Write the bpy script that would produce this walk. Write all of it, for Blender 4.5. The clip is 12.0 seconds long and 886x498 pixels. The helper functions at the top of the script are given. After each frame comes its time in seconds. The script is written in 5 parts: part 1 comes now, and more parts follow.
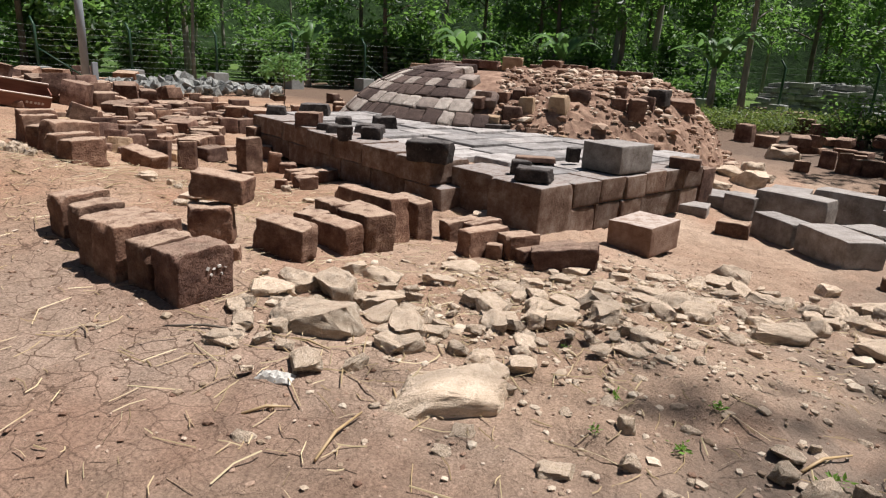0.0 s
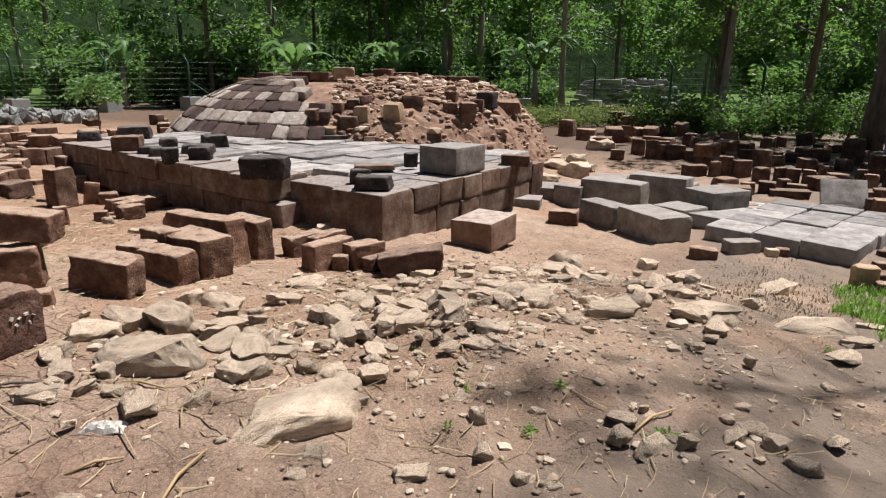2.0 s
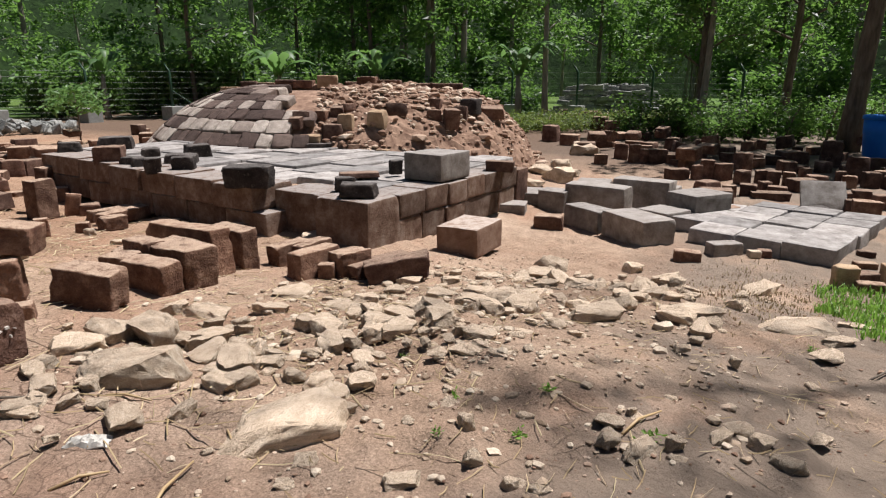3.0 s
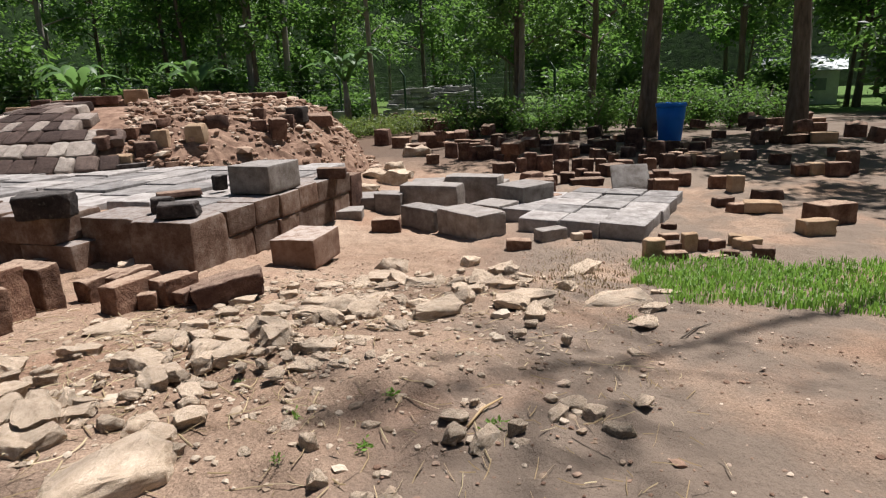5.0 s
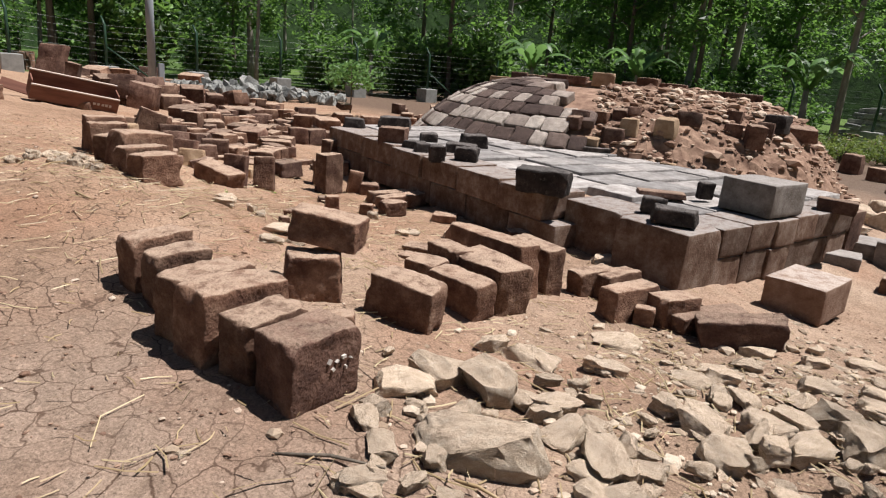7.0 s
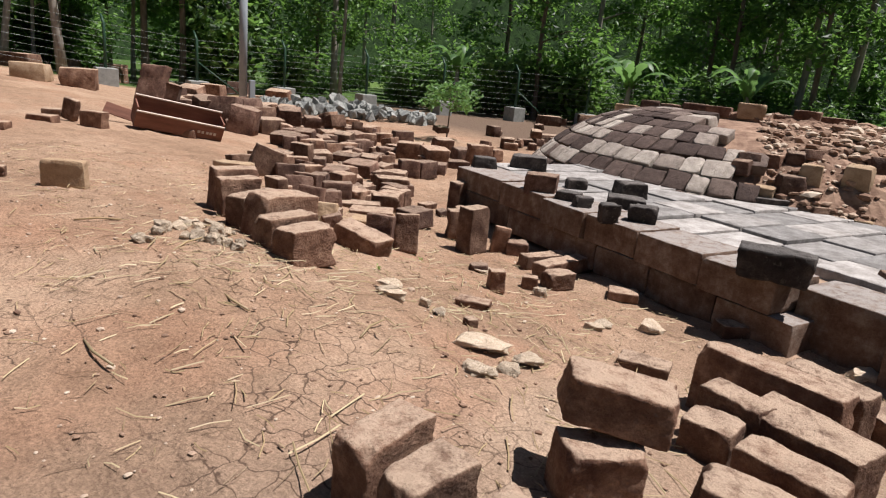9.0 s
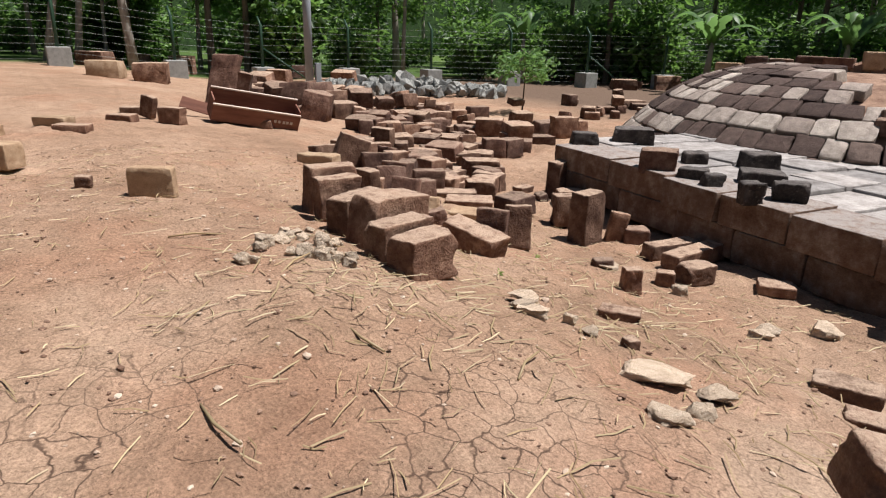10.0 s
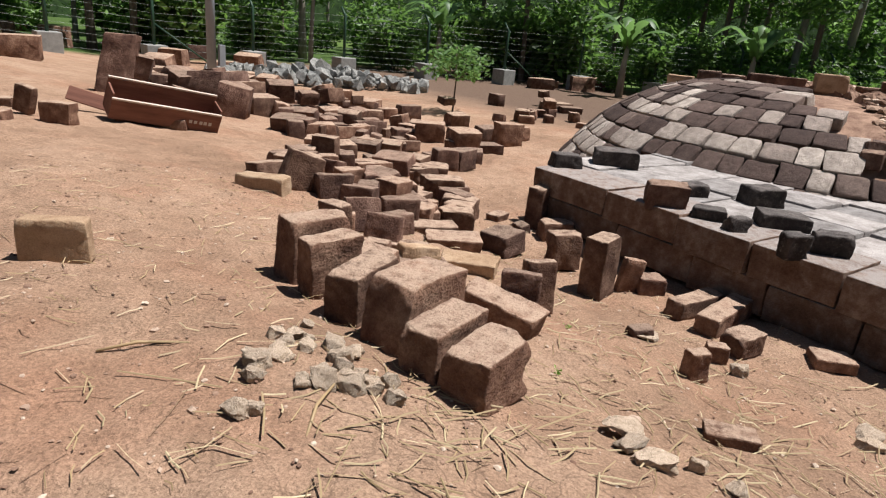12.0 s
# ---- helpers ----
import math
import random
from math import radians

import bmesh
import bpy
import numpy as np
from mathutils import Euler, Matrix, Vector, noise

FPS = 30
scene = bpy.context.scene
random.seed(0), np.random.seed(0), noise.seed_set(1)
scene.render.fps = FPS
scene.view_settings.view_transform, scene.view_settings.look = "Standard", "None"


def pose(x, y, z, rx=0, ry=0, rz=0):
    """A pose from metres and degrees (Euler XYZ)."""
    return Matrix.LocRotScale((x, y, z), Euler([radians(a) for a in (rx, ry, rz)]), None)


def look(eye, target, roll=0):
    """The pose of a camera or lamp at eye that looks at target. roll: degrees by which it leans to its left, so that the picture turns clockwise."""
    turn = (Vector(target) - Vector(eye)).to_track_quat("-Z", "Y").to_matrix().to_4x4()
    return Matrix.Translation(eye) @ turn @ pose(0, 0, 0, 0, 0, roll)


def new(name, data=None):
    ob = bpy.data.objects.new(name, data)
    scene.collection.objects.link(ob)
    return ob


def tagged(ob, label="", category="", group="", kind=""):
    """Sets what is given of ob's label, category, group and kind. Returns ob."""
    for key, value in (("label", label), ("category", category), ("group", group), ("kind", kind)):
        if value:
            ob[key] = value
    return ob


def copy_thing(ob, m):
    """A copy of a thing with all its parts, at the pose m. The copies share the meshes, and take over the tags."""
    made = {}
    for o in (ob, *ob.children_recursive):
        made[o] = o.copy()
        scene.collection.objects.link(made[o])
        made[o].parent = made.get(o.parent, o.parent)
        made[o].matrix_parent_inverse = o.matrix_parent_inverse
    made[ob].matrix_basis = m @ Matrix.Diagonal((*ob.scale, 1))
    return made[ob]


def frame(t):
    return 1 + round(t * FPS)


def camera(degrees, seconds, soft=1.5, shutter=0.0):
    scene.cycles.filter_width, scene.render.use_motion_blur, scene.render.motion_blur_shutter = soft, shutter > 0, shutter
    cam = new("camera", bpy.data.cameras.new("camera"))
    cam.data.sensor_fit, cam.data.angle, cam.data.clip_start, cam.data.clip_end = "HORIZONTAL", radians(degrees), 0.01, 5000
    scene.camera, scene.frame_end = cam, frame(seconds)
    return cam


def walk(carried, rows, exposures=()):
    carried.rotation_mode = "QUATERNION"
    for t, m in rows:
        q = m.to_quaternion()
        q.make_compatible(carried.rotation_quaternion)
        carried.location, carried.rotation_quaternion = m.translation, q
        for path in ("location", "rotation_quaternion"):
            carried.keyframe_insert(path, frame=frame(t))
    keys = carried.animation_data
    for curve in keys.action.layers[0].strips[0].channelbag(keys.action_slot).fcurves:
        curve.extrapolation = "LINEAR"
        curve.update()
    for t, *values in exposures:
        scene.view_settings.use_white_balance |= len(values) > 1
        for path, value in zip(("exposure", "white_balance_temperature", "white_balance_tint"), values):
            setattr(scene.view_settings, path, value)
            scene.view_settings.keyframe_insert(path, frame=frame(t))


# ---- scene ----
PATH = [
    (0, (-5.504, -3.422, 1.724), (-4.047, -2.18, 1.147), 3.2),
    (0.5, (-5.455, -3.444, 1.711), (-3.878, -2.36, 1.127), 0.7),
    (1, (-5.461, -3.486, 1.726), (-3.793, -2.506, 1.218), 1.1),
    (1.5, (-5.447, -3.489, 1.706), (-3.744, -2.589, 1.169), 0.6),
    (2, (-5.452, -3.487, 1.721), (-3.734, -2.615, 1.186), 0.6),
    (2.5, (-5.449, -3.479, 1.73), (-3.711, -2.643, 1.199), 0.1),
    (2.7, (-5.456, -3.483, 1.722), (-3.716, -2.643, 1.202), 0.1),
    (4.3, (-5.413, -3.532, 1.72), (-3.572, -2.899, 1.265), -0.8),
    (4.5, (-5.384, -3.551, 1.714), (-3.512, -3.027, 1.242), -0.9),
    (5, (-5.353, -3.549, 1.692), (-3.456, -3.167, 1.186), -2.4),
    (5.5, (-5.429, -3.34, 1.699), (-3.647, -2.603, 1.166), 1.0),
    (6, (-5.43, -3.023, 1.692), (-3.761, -2.071, 1.137), -1.0),
    (6.5, (-5.297, -2.622, 1.683), (-3.712, -1.554, 1.095), 2.9),
    (7, (-5.17, -2.181, 1.702), (-3.798, -0.837, 1.146), 5.0),
    (7.5, (-5.278, -1.808, 1.802), (-3.809, -0.571, 1.242), 4.6),
    (7.7, (-5.246, -1.62, 1.835), (-3.844, -0.314, 1.262), 5.5),
    (9.3, (-5.069, -0.228, 1.895), (-3.85, 1.255, 1.337), 5.3),
    (9.5, (-5.092, -0.107, 1.896), (-3.9, 1.383, 1.299), 4.9),
    (10, (-5.025, 0.374, 1.884), (-3.955, 1.939, 1.247), 1.6),
    (10.5, (-5.064, 0.718, 1.926), (-4.041, 2.308, 1.273), 4.2),
    (11, (-5.097, 1.082, 1.986), (-3.856, 2.515, 1.346), 2.5),
    (11.5, (-5.033, 1.452, 1.966), (-3.774, 2.855, 1.299), 2.8),
    (12, (-4.925, 1.877, 1.992), (-3.6, 3.223, 1.334), 5.3),
]
cam = camera(70.0, 12.0, soft=1.2)
walk(cam, [(t, look(eye, target, roll)) for t, eye, target, roll in PATH], [(0.0, 0.65), (12.0, 0.65)])

# ---- light ----
SUN_FROM = Vector((0.32, -0.2, 0.92)).normalized()
world = bpy.data.worlds.new("world")
scene.world = world
world.use_nodes = True
wn = world.node_tree.nodes
sky = wn.new("ShaderNodeTexSky")
sky.sky_type = "NISHITA"
sky.sun_disc = False
sky.sun_elevation = math.asin(SUN_FROM.z)
sky.sun_rotation = math.atan2(SUN_FROM.x, SUN_FROM.y)
world.node_tree.links.new(sky.outputs[0], wn["Background"].inputs[0])
wn["Background"].inputs[1].default_value = 0.03
sun = new("sun", bpy.data.lights.new("sun", "SUN"))
sun.data.energy = 5.0
sun.data.angle = radians(0.6)
sun.data.color = (1.0, 0.97, 0.96)
sun.matrix_world = look(SUN_FROM * 30, (0, 0, 0))


# ---- materials ----
def material(name, rough=0.9):
    m = bpy.data.materials.new(name)
    m.use_nodes = True
    t = m.node_tree
    b = t.nodes["Principled BSDF"]
    b.inputs["Roughness"].default_value = rough
    b.inputs["Specular IOR Level"].default_value = 0.25
    return m, t, b


def node(t, kind, **inputs):
    n = t.nodes.new(kind)
    for key, value in inputs.items():
        n.inputs[key.replace("_", " ")].default_value = value
    return n


def noise_tex(t, coord, scale, detail=6.0, rough=0.6):
    n = node(t, "ShaderNodeTexNoise", Scale=scale, Detail=detail, Roughness=rough)
    t.links.new(coord, n.inputs["Vector"])
    return n.outputs["Fac"]


def ramp(t, fac, *stops):
    n = t.nodes.new("ShaderNodeValToRGB")
    e = n.color_ramp.elements
    while len(e) < len(stops):
        e.new(0.5)
    for el, (at, col) in zip(e, stops):
        el.position = at
        el.color = (*col, 1) if len(col) == 3 else col
    t.links.new(fac, n.inputs[0])
    return n.outputs[0]


def mix(t, fac, a, b, how="MIX"):
    n = t.nodes.new("ShaderNodeMix")
    n.data_type = "RGBA"
    n.blend_type = how
    for value, sock in ((fac, n.inputs[0]), (a, n.inputs[6]), (b, n.inputs[7])):
        if isinstance(value, (int, float)):
            sock.default_value = value
        elif isinstance(value, tuple):
            sock.default_value = (*value, 1)
        else:
            t.links.new(value, sock)
    return n.outputs[2]


def bump(t, b, *heights):
    """heights: (socket, strength, distance), coarse first."""
    last = None
    for h, strength, dist in heights:
        n = node(t, "ShaderNodeBump", Strength=strength, Distance=dist)
        t.links.new(h, n.inputs["Height"])
        if last:
            t.links.new(last, n.inputs["Normal"])
        last = n.outputs[0]
    t.links.new(last, b.inputs["Normal"])


def stone(name, low, mid, high, vary=0.35, moss=None, pits=0.5, relief=0.55, dust=0.0, lit_dust=((0.3, 0.21, 0.148), (0.52, 0.39, 0.29))):
    """Rough weathered stone: three tones in blotches, fine grain, pits, and a tone of its own for each piece."""
    m, t, b = material(name, 0.92)
    obj = t.nodes.new("ShaderNodeTexCoord").outputs["Object"]
    info = t.nodes.new("ShaderNodeObjectInfo")
    add = t.nodes.new("ShaderNodeVectorMath")
    add.operation = "ADD"
    t.links.new(obj, add.inputs[0])
    t.links.new(info.outputs["Location"], add.inputs[1])
    co = add.outputs[0]
    big = noise_tex(t, co, 5.0, 7, 0.72)
    col = ramp(t, big, (0.34, low), (0.5, mid), (0.68, high))
    grain = noise_tex(t, co, 120, 5, 0.75)
    col = mix(t, 0.36, col, ramp(t, grain, (0.3, (0.3, 0.28, 0.27)), (0.7, (1.5, 1.46, 1.42))), "MULTIPLY")
    if moss:
        patch = noise_tex(t, co, 14, 6, 0.75)
        col = mix(t, ramp(t, patch, (0.58, (0, 0, 0)), (0.68, (0.8, 0.8, 0.8))), col, moss)
    add2 = t.nodes.new("ShaderNodeMath")
    add2.operation = "ADD"
    t.links.new(info.outputs["Random"], add2.inputs[0])
    t.links.new(t.nodes.new("ShaderNodeNewGeometry").outputs["Random Per Island"], add2.inputs[1])
    part_of = t.nodes.new("ShaderNodeMath")
    part_of.operation = "FRACT"
    t.links.new(add2.outputs[0], part_of.inputs[0])
    tone = ramp(t, part_of.outputs[0], (0.0, (1 - vary,) * 3), (1.0, (1 + vary, 1 + vary * 0.9, 1 + vary * 0.8)))
    col = mix(t, 1.0, col, tone, "MULTIPLY")
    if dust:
        # dry soil on the upper faces, in patches, with sunlit paleness put into its colour
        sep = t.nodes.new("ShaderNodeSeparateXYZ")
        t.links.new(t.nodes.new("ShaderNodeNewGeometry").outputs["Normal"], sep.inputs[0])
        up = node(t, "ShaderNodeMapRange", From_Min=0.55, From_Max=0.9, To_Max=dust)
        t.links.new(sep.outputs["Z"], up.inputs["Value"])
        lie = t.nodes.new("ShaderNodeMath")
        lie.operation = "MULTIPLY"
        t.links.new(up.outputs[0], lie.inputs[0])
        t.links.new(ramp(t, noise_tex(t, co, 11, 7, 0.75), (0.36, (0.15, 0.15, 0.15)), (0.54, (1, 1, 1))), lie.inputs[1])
        col = mix(t, lie.outputs[0], col, mix(t, grain, *lit_dust))
    t.links.new(col, b.inputs["Base Color"])
    vor = node(t, "ShaderNodeTexVoronoi", Scale=55.0)
    t.links.new(co, vor.inputs["Vector"])
    bump(t, b, (noise_tex(t, co, 12, 7, 0.7), relief, 0.04 * relief), (noise_tex(t, co, 38, 6, 0.8), 0.75, 0.012), (vor.outputs["Distance"], pits * 0.8, 0.007), (grain, 0.5, 0.004))
    return m


# grey dust for upper faces, paled to carry the sun on the tops
SUNLIT_DUST = ((0.22, 0.195, 0.178), (0.4, 0.365, 0.342))
STONE = {
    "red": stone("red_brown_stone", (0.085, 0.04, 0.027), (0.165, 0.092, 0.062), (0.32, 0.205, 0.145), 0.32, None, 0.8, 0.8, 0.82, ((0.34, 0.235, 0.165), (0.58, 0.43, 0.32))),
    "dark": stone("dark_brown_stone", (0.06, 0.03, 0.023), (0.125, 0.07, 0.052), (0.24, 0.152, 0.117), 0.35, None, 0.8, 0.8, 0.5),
    "black": stone("black_stone", (0.022, 0.018, 0.017), (0.048, 0.039, 0.036), (0.115, 0.095, 0.086), 0.25, (0.17, 0.145, 0.125), 0.8, 0.8, 0.25, SUNLIT_DUST),
    "grey": stone("cut_grey_stone", (0.15, 0.125, 0.107), (0.25, 0.222, 0.2), (0.36, 0.335, 0.31), 0.2, None, 0.35, 0.5, 0.6, SUNLIT_DUST),
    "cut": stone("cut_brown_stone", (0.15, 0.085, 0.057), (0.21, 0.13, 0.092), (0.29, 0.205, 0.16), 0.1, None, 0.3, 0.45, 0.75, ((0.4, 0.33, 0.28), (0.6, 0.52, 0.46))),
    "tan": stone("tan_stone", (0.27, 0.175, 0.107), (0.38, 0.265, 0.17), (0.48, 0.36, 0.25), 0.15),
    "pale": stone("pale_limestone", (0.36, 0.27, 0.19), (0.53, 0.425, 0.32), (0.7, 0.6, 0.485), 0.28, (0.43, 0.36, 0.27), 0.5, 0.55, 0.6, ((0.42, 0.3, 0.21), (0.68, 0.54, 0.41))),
    "rubble": stone("grey_rubble", (0.13, 0.135, 0.13), (0.23, 0.235, 0.225), (0.36, 0.36, 0.34), 0.3),
}


def facing_stone():
    """Facing stones: most are dark, some are pale."""
    m, t, b = material("facing_stone", 0.92)
    obj = t.nodes.new("ShaderNodeTexCoord").outputs["Object"]
    info = t.nodes.new("ShaderNodeObjectInfo")
    add = t.nodes.new("ShaderNodeVectorMath")
    add.operation = "ADD"
    t.links.new(obj, add.inputs[0])
    t.links.new(info.outputs["Location"], add.inputs[1])
    co = add.outputs[0]
    base = ramp(t, info.outputs["Random"], (0.0, (0.055, 0.036, 0.031)), (0.5, (0.125, 0.086, 0.073)), (0.6, (0.18, 0.132, 0.112)), (0.66, (0.33, 0.275, 0.24)), (1.0, (0.52, 0.455, 0.4)))
    col = mix(t, 0.8, base, ramp(t, noise_tex(t, co, 9, 6, 0.7), (0.3, (0.5, 0.48, 0.46)), (0.7, (1.35, 1.32, 1.28))), "MULTIPLY")
    grain = noise_tex(t, co, 80, 4, 0.7)
    col = mix(t, 0.5, col, ramp(t, grain, (0.25, (0.5, 0.5, 0.5)), (0.75, (1.2, 1.2, 1.2))), "MULTIPLY")
    t.links.new(col, b.inputs["Base Color"])
    bump(t, b, (noise_tex(t, co, 14, 7, 0.7), 0.8, 0.03), (noise_tex(t, co, 40, 5, 0.8), 0.7, 0.01), (grain, 0.5, 0.004))
    return m


STONE["facing"] = facing_stone()


def soil_material():
    m, t, b = material("dry_soil", 0.96)
    co = t.nodes.new("ShaderNodeNewGeometry").outputs["Position"]
    col = ramp(t, noise_tex(t, co, 0.55, 7, 0.62), (0.3, (0.24, 0.16, 0.11)), (0.5, (0.355, 0.248, 0.176)), (0.72, (0.47, 0.352, 0.262)))
    red = noise_tex(t, co, 0.9, 4, 0.55)
    col = mix(t, ramp(t, red, (0.5, (0, 0, 0)), (0.68, (0.6, 0.6, 0.6))), col, (0.35, 0.205, 0.137))
    dust = noise_tex(t, co, 6.0, 8, 0.7)
    col = mix(t, 0.75, col, ramp(t, dust, (0.25, (0.62, 0.6, 0.58)), (0.75, (1.22, 1.22, 1.22))), "MULTIPLY")
    grain = noise_tex(t, co, 70, 5, 0.75)
    col = mix(t, 0.75, col, ramp(t, grain, (0.32, (0.42, 0.39, 0.37)), (0.7, (1.45, 1.45, 1.45))), "MULTIPLY")
    # grey humus under the trees
    sep = t.nodes.new("ShaderNodeSeparateXYZ")
    t.links.new(co, sep.inputs[0])
    far = node(t, "ShaderNodeMapRange", From_Min=7.0, From_Max=10.0)
    t.links.new(sep.outputs["X"], far.inputs["Value"])
    humus = mix(t, dust, (0.09, 0.062, 0.045), (0.17, 0.12, 0.09))
    col = mix(t, far.outputs[0], col, humus)
    # grey-brown noise blotches over the soil below y = -2.2
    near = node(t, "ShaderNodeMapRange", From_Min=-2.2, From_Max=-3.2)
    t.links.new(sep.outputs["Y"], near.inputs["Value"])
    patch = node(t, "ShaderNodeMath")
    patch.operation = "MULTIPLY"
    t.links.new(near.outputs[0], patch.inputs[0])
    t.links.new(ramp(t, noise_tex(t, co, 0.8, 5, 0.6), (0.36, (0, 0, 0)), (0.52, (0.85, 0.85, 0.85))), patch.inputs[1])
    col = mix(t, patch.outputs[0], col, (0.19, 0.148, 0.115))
    # grass beyond the fence
    lawn = node(t, "ShaderNodeMapRange", From_Min=26.0, From_Max=28.0)
    t.links.new(sep.outputs["Y"], lawn.inputs["Value"])
    col = mix(t, lawn.outputs[0], col, ramp(t, dust, (0.3, (0.025, 0.055, 0.013)), (0.7, (0.08, 0.145, 0.033))))
    glade = node(t, "ShaderNodeMapRange", From_Min=21.0, From_Max=23.0)
    t.links.new(sep.outputs["X"], glade.inputs["Value"])
    col = mix(t, glade.outputs[0], col, ramp(t, dust, (0.3, (0.04, 0.08, 0.018)), (0.7, (0.12, 0.2, 0.045))))
    # shrinkage cracks on the trodden bank
    warp = t.nodes.new("ShaderNodeVectorMath")
    warp.operation = "ADD"
    wob = node(t, "ShaderNodeTexNoise", Scale=5.0, Detail=4.0)
    t.links.new(co, wob.inputs["Vector"])
    sc = t.nodes.new("ShaderNodeVectorMath")
    sc.operation = "SCALE"
    sc.inputs["Scale"].default_value = 0.16
    t.links.new(wob.outputs["Color"], sc.inputs[0])
    t.links.new(co, warp.inputs[0])
    t.links.new(sc.outputs[0], warp.inputs[1])
    vor = node(t, "ShaderNodeTexVoronoi", Scale=6.6)
    vor.feature = "DISTANCE_TO_EDGE"
    t.links.new(warp.outputs[0], vor.inputs["Vector"])
    line = ramp(t, vor.outputs["Distance"], (0.008, (1, 1, 1)), (0.03, (0, 0, 0)))
    bank = node(t, "ShaderNodeMapRange", From_Min=-2.7, From_Max=-3.6)
    t.links.new(sep.outputs["X"], bank.inputs["Value"])
    # trodden clay of the bank is darker, its dappled shade put into the colour
    shaded_clay = node(t, "ShaderNodeMapRange", From_Min=-3.3, From_Max=-4.0, To_Max=0.75)
    t.links.new(sep.outputs["X"], shaded_clay.inputs["Value"])
    end = node(t, "ShaderNodeMapRange", From_Min=1.9, From_Max=0.7)
    t.links.new(sep.outputs["Y"], end.inputs["Value"])
    trod_shade = t.nodes.new("ShaderNodeMath")
    trod_shade.operation = "MULTIPLY"
    t.links.new(shaded_clay.outputs[0], trod_shade.inputs[0])
    t.links.new(end.outputs[0], trod_shade.inputs[1])
    col = mix(t, trod_shade.outputs[0], col, (0.72, 0.72, 0.75), "MULTIPLY")
    gate = t.nodes.new("ShaderNodeMath")
    gate.operation = "MULTIPLY"
    # red soil, loose and without cracks, further along the bank
    along = node(t, "ShaderNodeMapRange", From_Min=3.6, From_Max=2.4)
    t.links.new(sep.outputs["Y"], along.inputs["Value"])
    ochre = node(t, "ShaderNodeMapRange", From_Min=0.6, From_Max=2.4)
    t.links.new(sep.outputs["Y"], ochre.inputs["Value"])
    col = mix(t, ochre.outputs[0], col, (0.97, 0.9, 0.845), "MULTIPLY")
    dry = t.nodes.new("ShaderNodeMath")
    dry.operation = "MULTIPLY"
    start = node(t, "ShaderNodeMapRange", From_Min=-2.2, From_Max=-0.4, To_Min=0.25)
    t.links.new(sep.outputs["Y"], start.inputs["Value"])
    span = t.nodes.new("ShaderNodeMath")
    span.operation = "MULTIPLY"
    t.links.new(along.outputs[0], span.inputs[0])
    t.links.new(start.outputs[0], span.inputs[1])
    t.links.new(span.outputs[0], dry.inputs[0])
    t.links.new(bank.outputs[0], dry.inputs[1])
    t.links.new(line, gate.inputs[0])
    t.links.new(dry.outputs[0], gate.inputs[1])
    gate2 = t.nodes.new("ShaderNodeMath")
    gate2.operation = "MULTIPLY"
    t.links.new(gate.outputs[0], gate2.inputs[0])
    t.links.new(ramp(t, noise_tex(t, co, 1.1, 3, 0.5), (0.36, (0, 0, 0)), (0.5, (1, 1, 1))), gate2.inputs[1])
    col = mix(t, gate2.outputs[0], col, (0.1, 0.06, 0.04))
    t.links.new(col, b.inputs["Base Color"])
    bump(t, b, (noise_tex(t, co, 3.0, 8, 0.65), 0.5, 0.05), (gate2.outputs[0], -0.8, 0.02), (dust, 0.9, 0.045), (noise_tex(t, co, 28, 6, 0.75), 0.5, 0.012), (grain, 0.5, 0.005))
    return m


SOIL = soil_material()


def leaf_material(name, dark, light, through_col, amount=0.4):
    m = bpy.data.materials.new(name)
    m.use_nodes = True
    t = m.node_tree
    b = t.nodes["Principled BSDF"]
    b.inputs["Roughness"].default_value = 0.5
    b.inputs["Specular IOR Level"].default_value = 0.4
    geo = t.nodes.new("ShaderNodeNewGeometry")
    info = t.nodes.new("ShaderNodeObjectInfo")
    # two thirds of the leaves stay close to the dark tone
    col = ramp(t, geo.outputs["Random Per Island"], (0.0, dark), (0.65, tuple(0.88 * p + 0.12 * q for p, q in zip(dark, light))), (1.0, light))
    col = mix(t, 1.0, col, ramp(t, info.outputs["Random"], (0.0, (0.7, 0.75, 0.7)), (1.0, (1.3, 1.25, 1.1))), "MULTIPLY")
    t.links.new(col, b.inputs["Base Color"])
    tr = node(t, "ShaderNodeBsdfTranslucent", Color=(*through_col, 1))
    mx = node(t, "ShaderNodeMixShader", Fac=amount)
    t.links.new(b.outputs[0], mx.inputs[1])
    t.links.new(tr.outputs[0], mx.inputs[2])
    t.links.new(mx.outputs[0], t.nodes["Material Output"].inputs["Surface"])
    return m


# near-black dark tones put the shade of the crowns' gaps into the leaf colour
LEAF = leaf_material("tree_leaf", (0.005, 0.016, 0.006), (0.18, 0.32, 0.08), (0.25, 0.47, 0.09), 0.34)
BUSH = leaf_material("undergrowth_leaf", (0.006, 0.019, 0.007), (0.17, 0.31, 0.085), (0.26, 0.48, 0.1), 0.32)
HEDGE = leaf_material("hedge_leaf", (0.08, 0.13, 0.03), (0.21, 0.25, 0.07), (0.28, 0.36, 0.08), 0.3)
BANANA = leaf_material("banana_leaf", (0.06, 0.13, 0.04), (0.16, 0.29, 0.09), (0.25, 0.45, 0.13), 0.35)
GRASS = leaf_material("grass_blade", (0.1, 0.21, 0.03), (0.24, 0.39, 0.08), (0.28, 0.5, 0.08), 0.35)
STRAW = leaf_material("dry_straw", (0.34, 0.24, 0.14), (0.62, 0.5, 0.34), (0.4, 0.3, 0.18), 0.1)


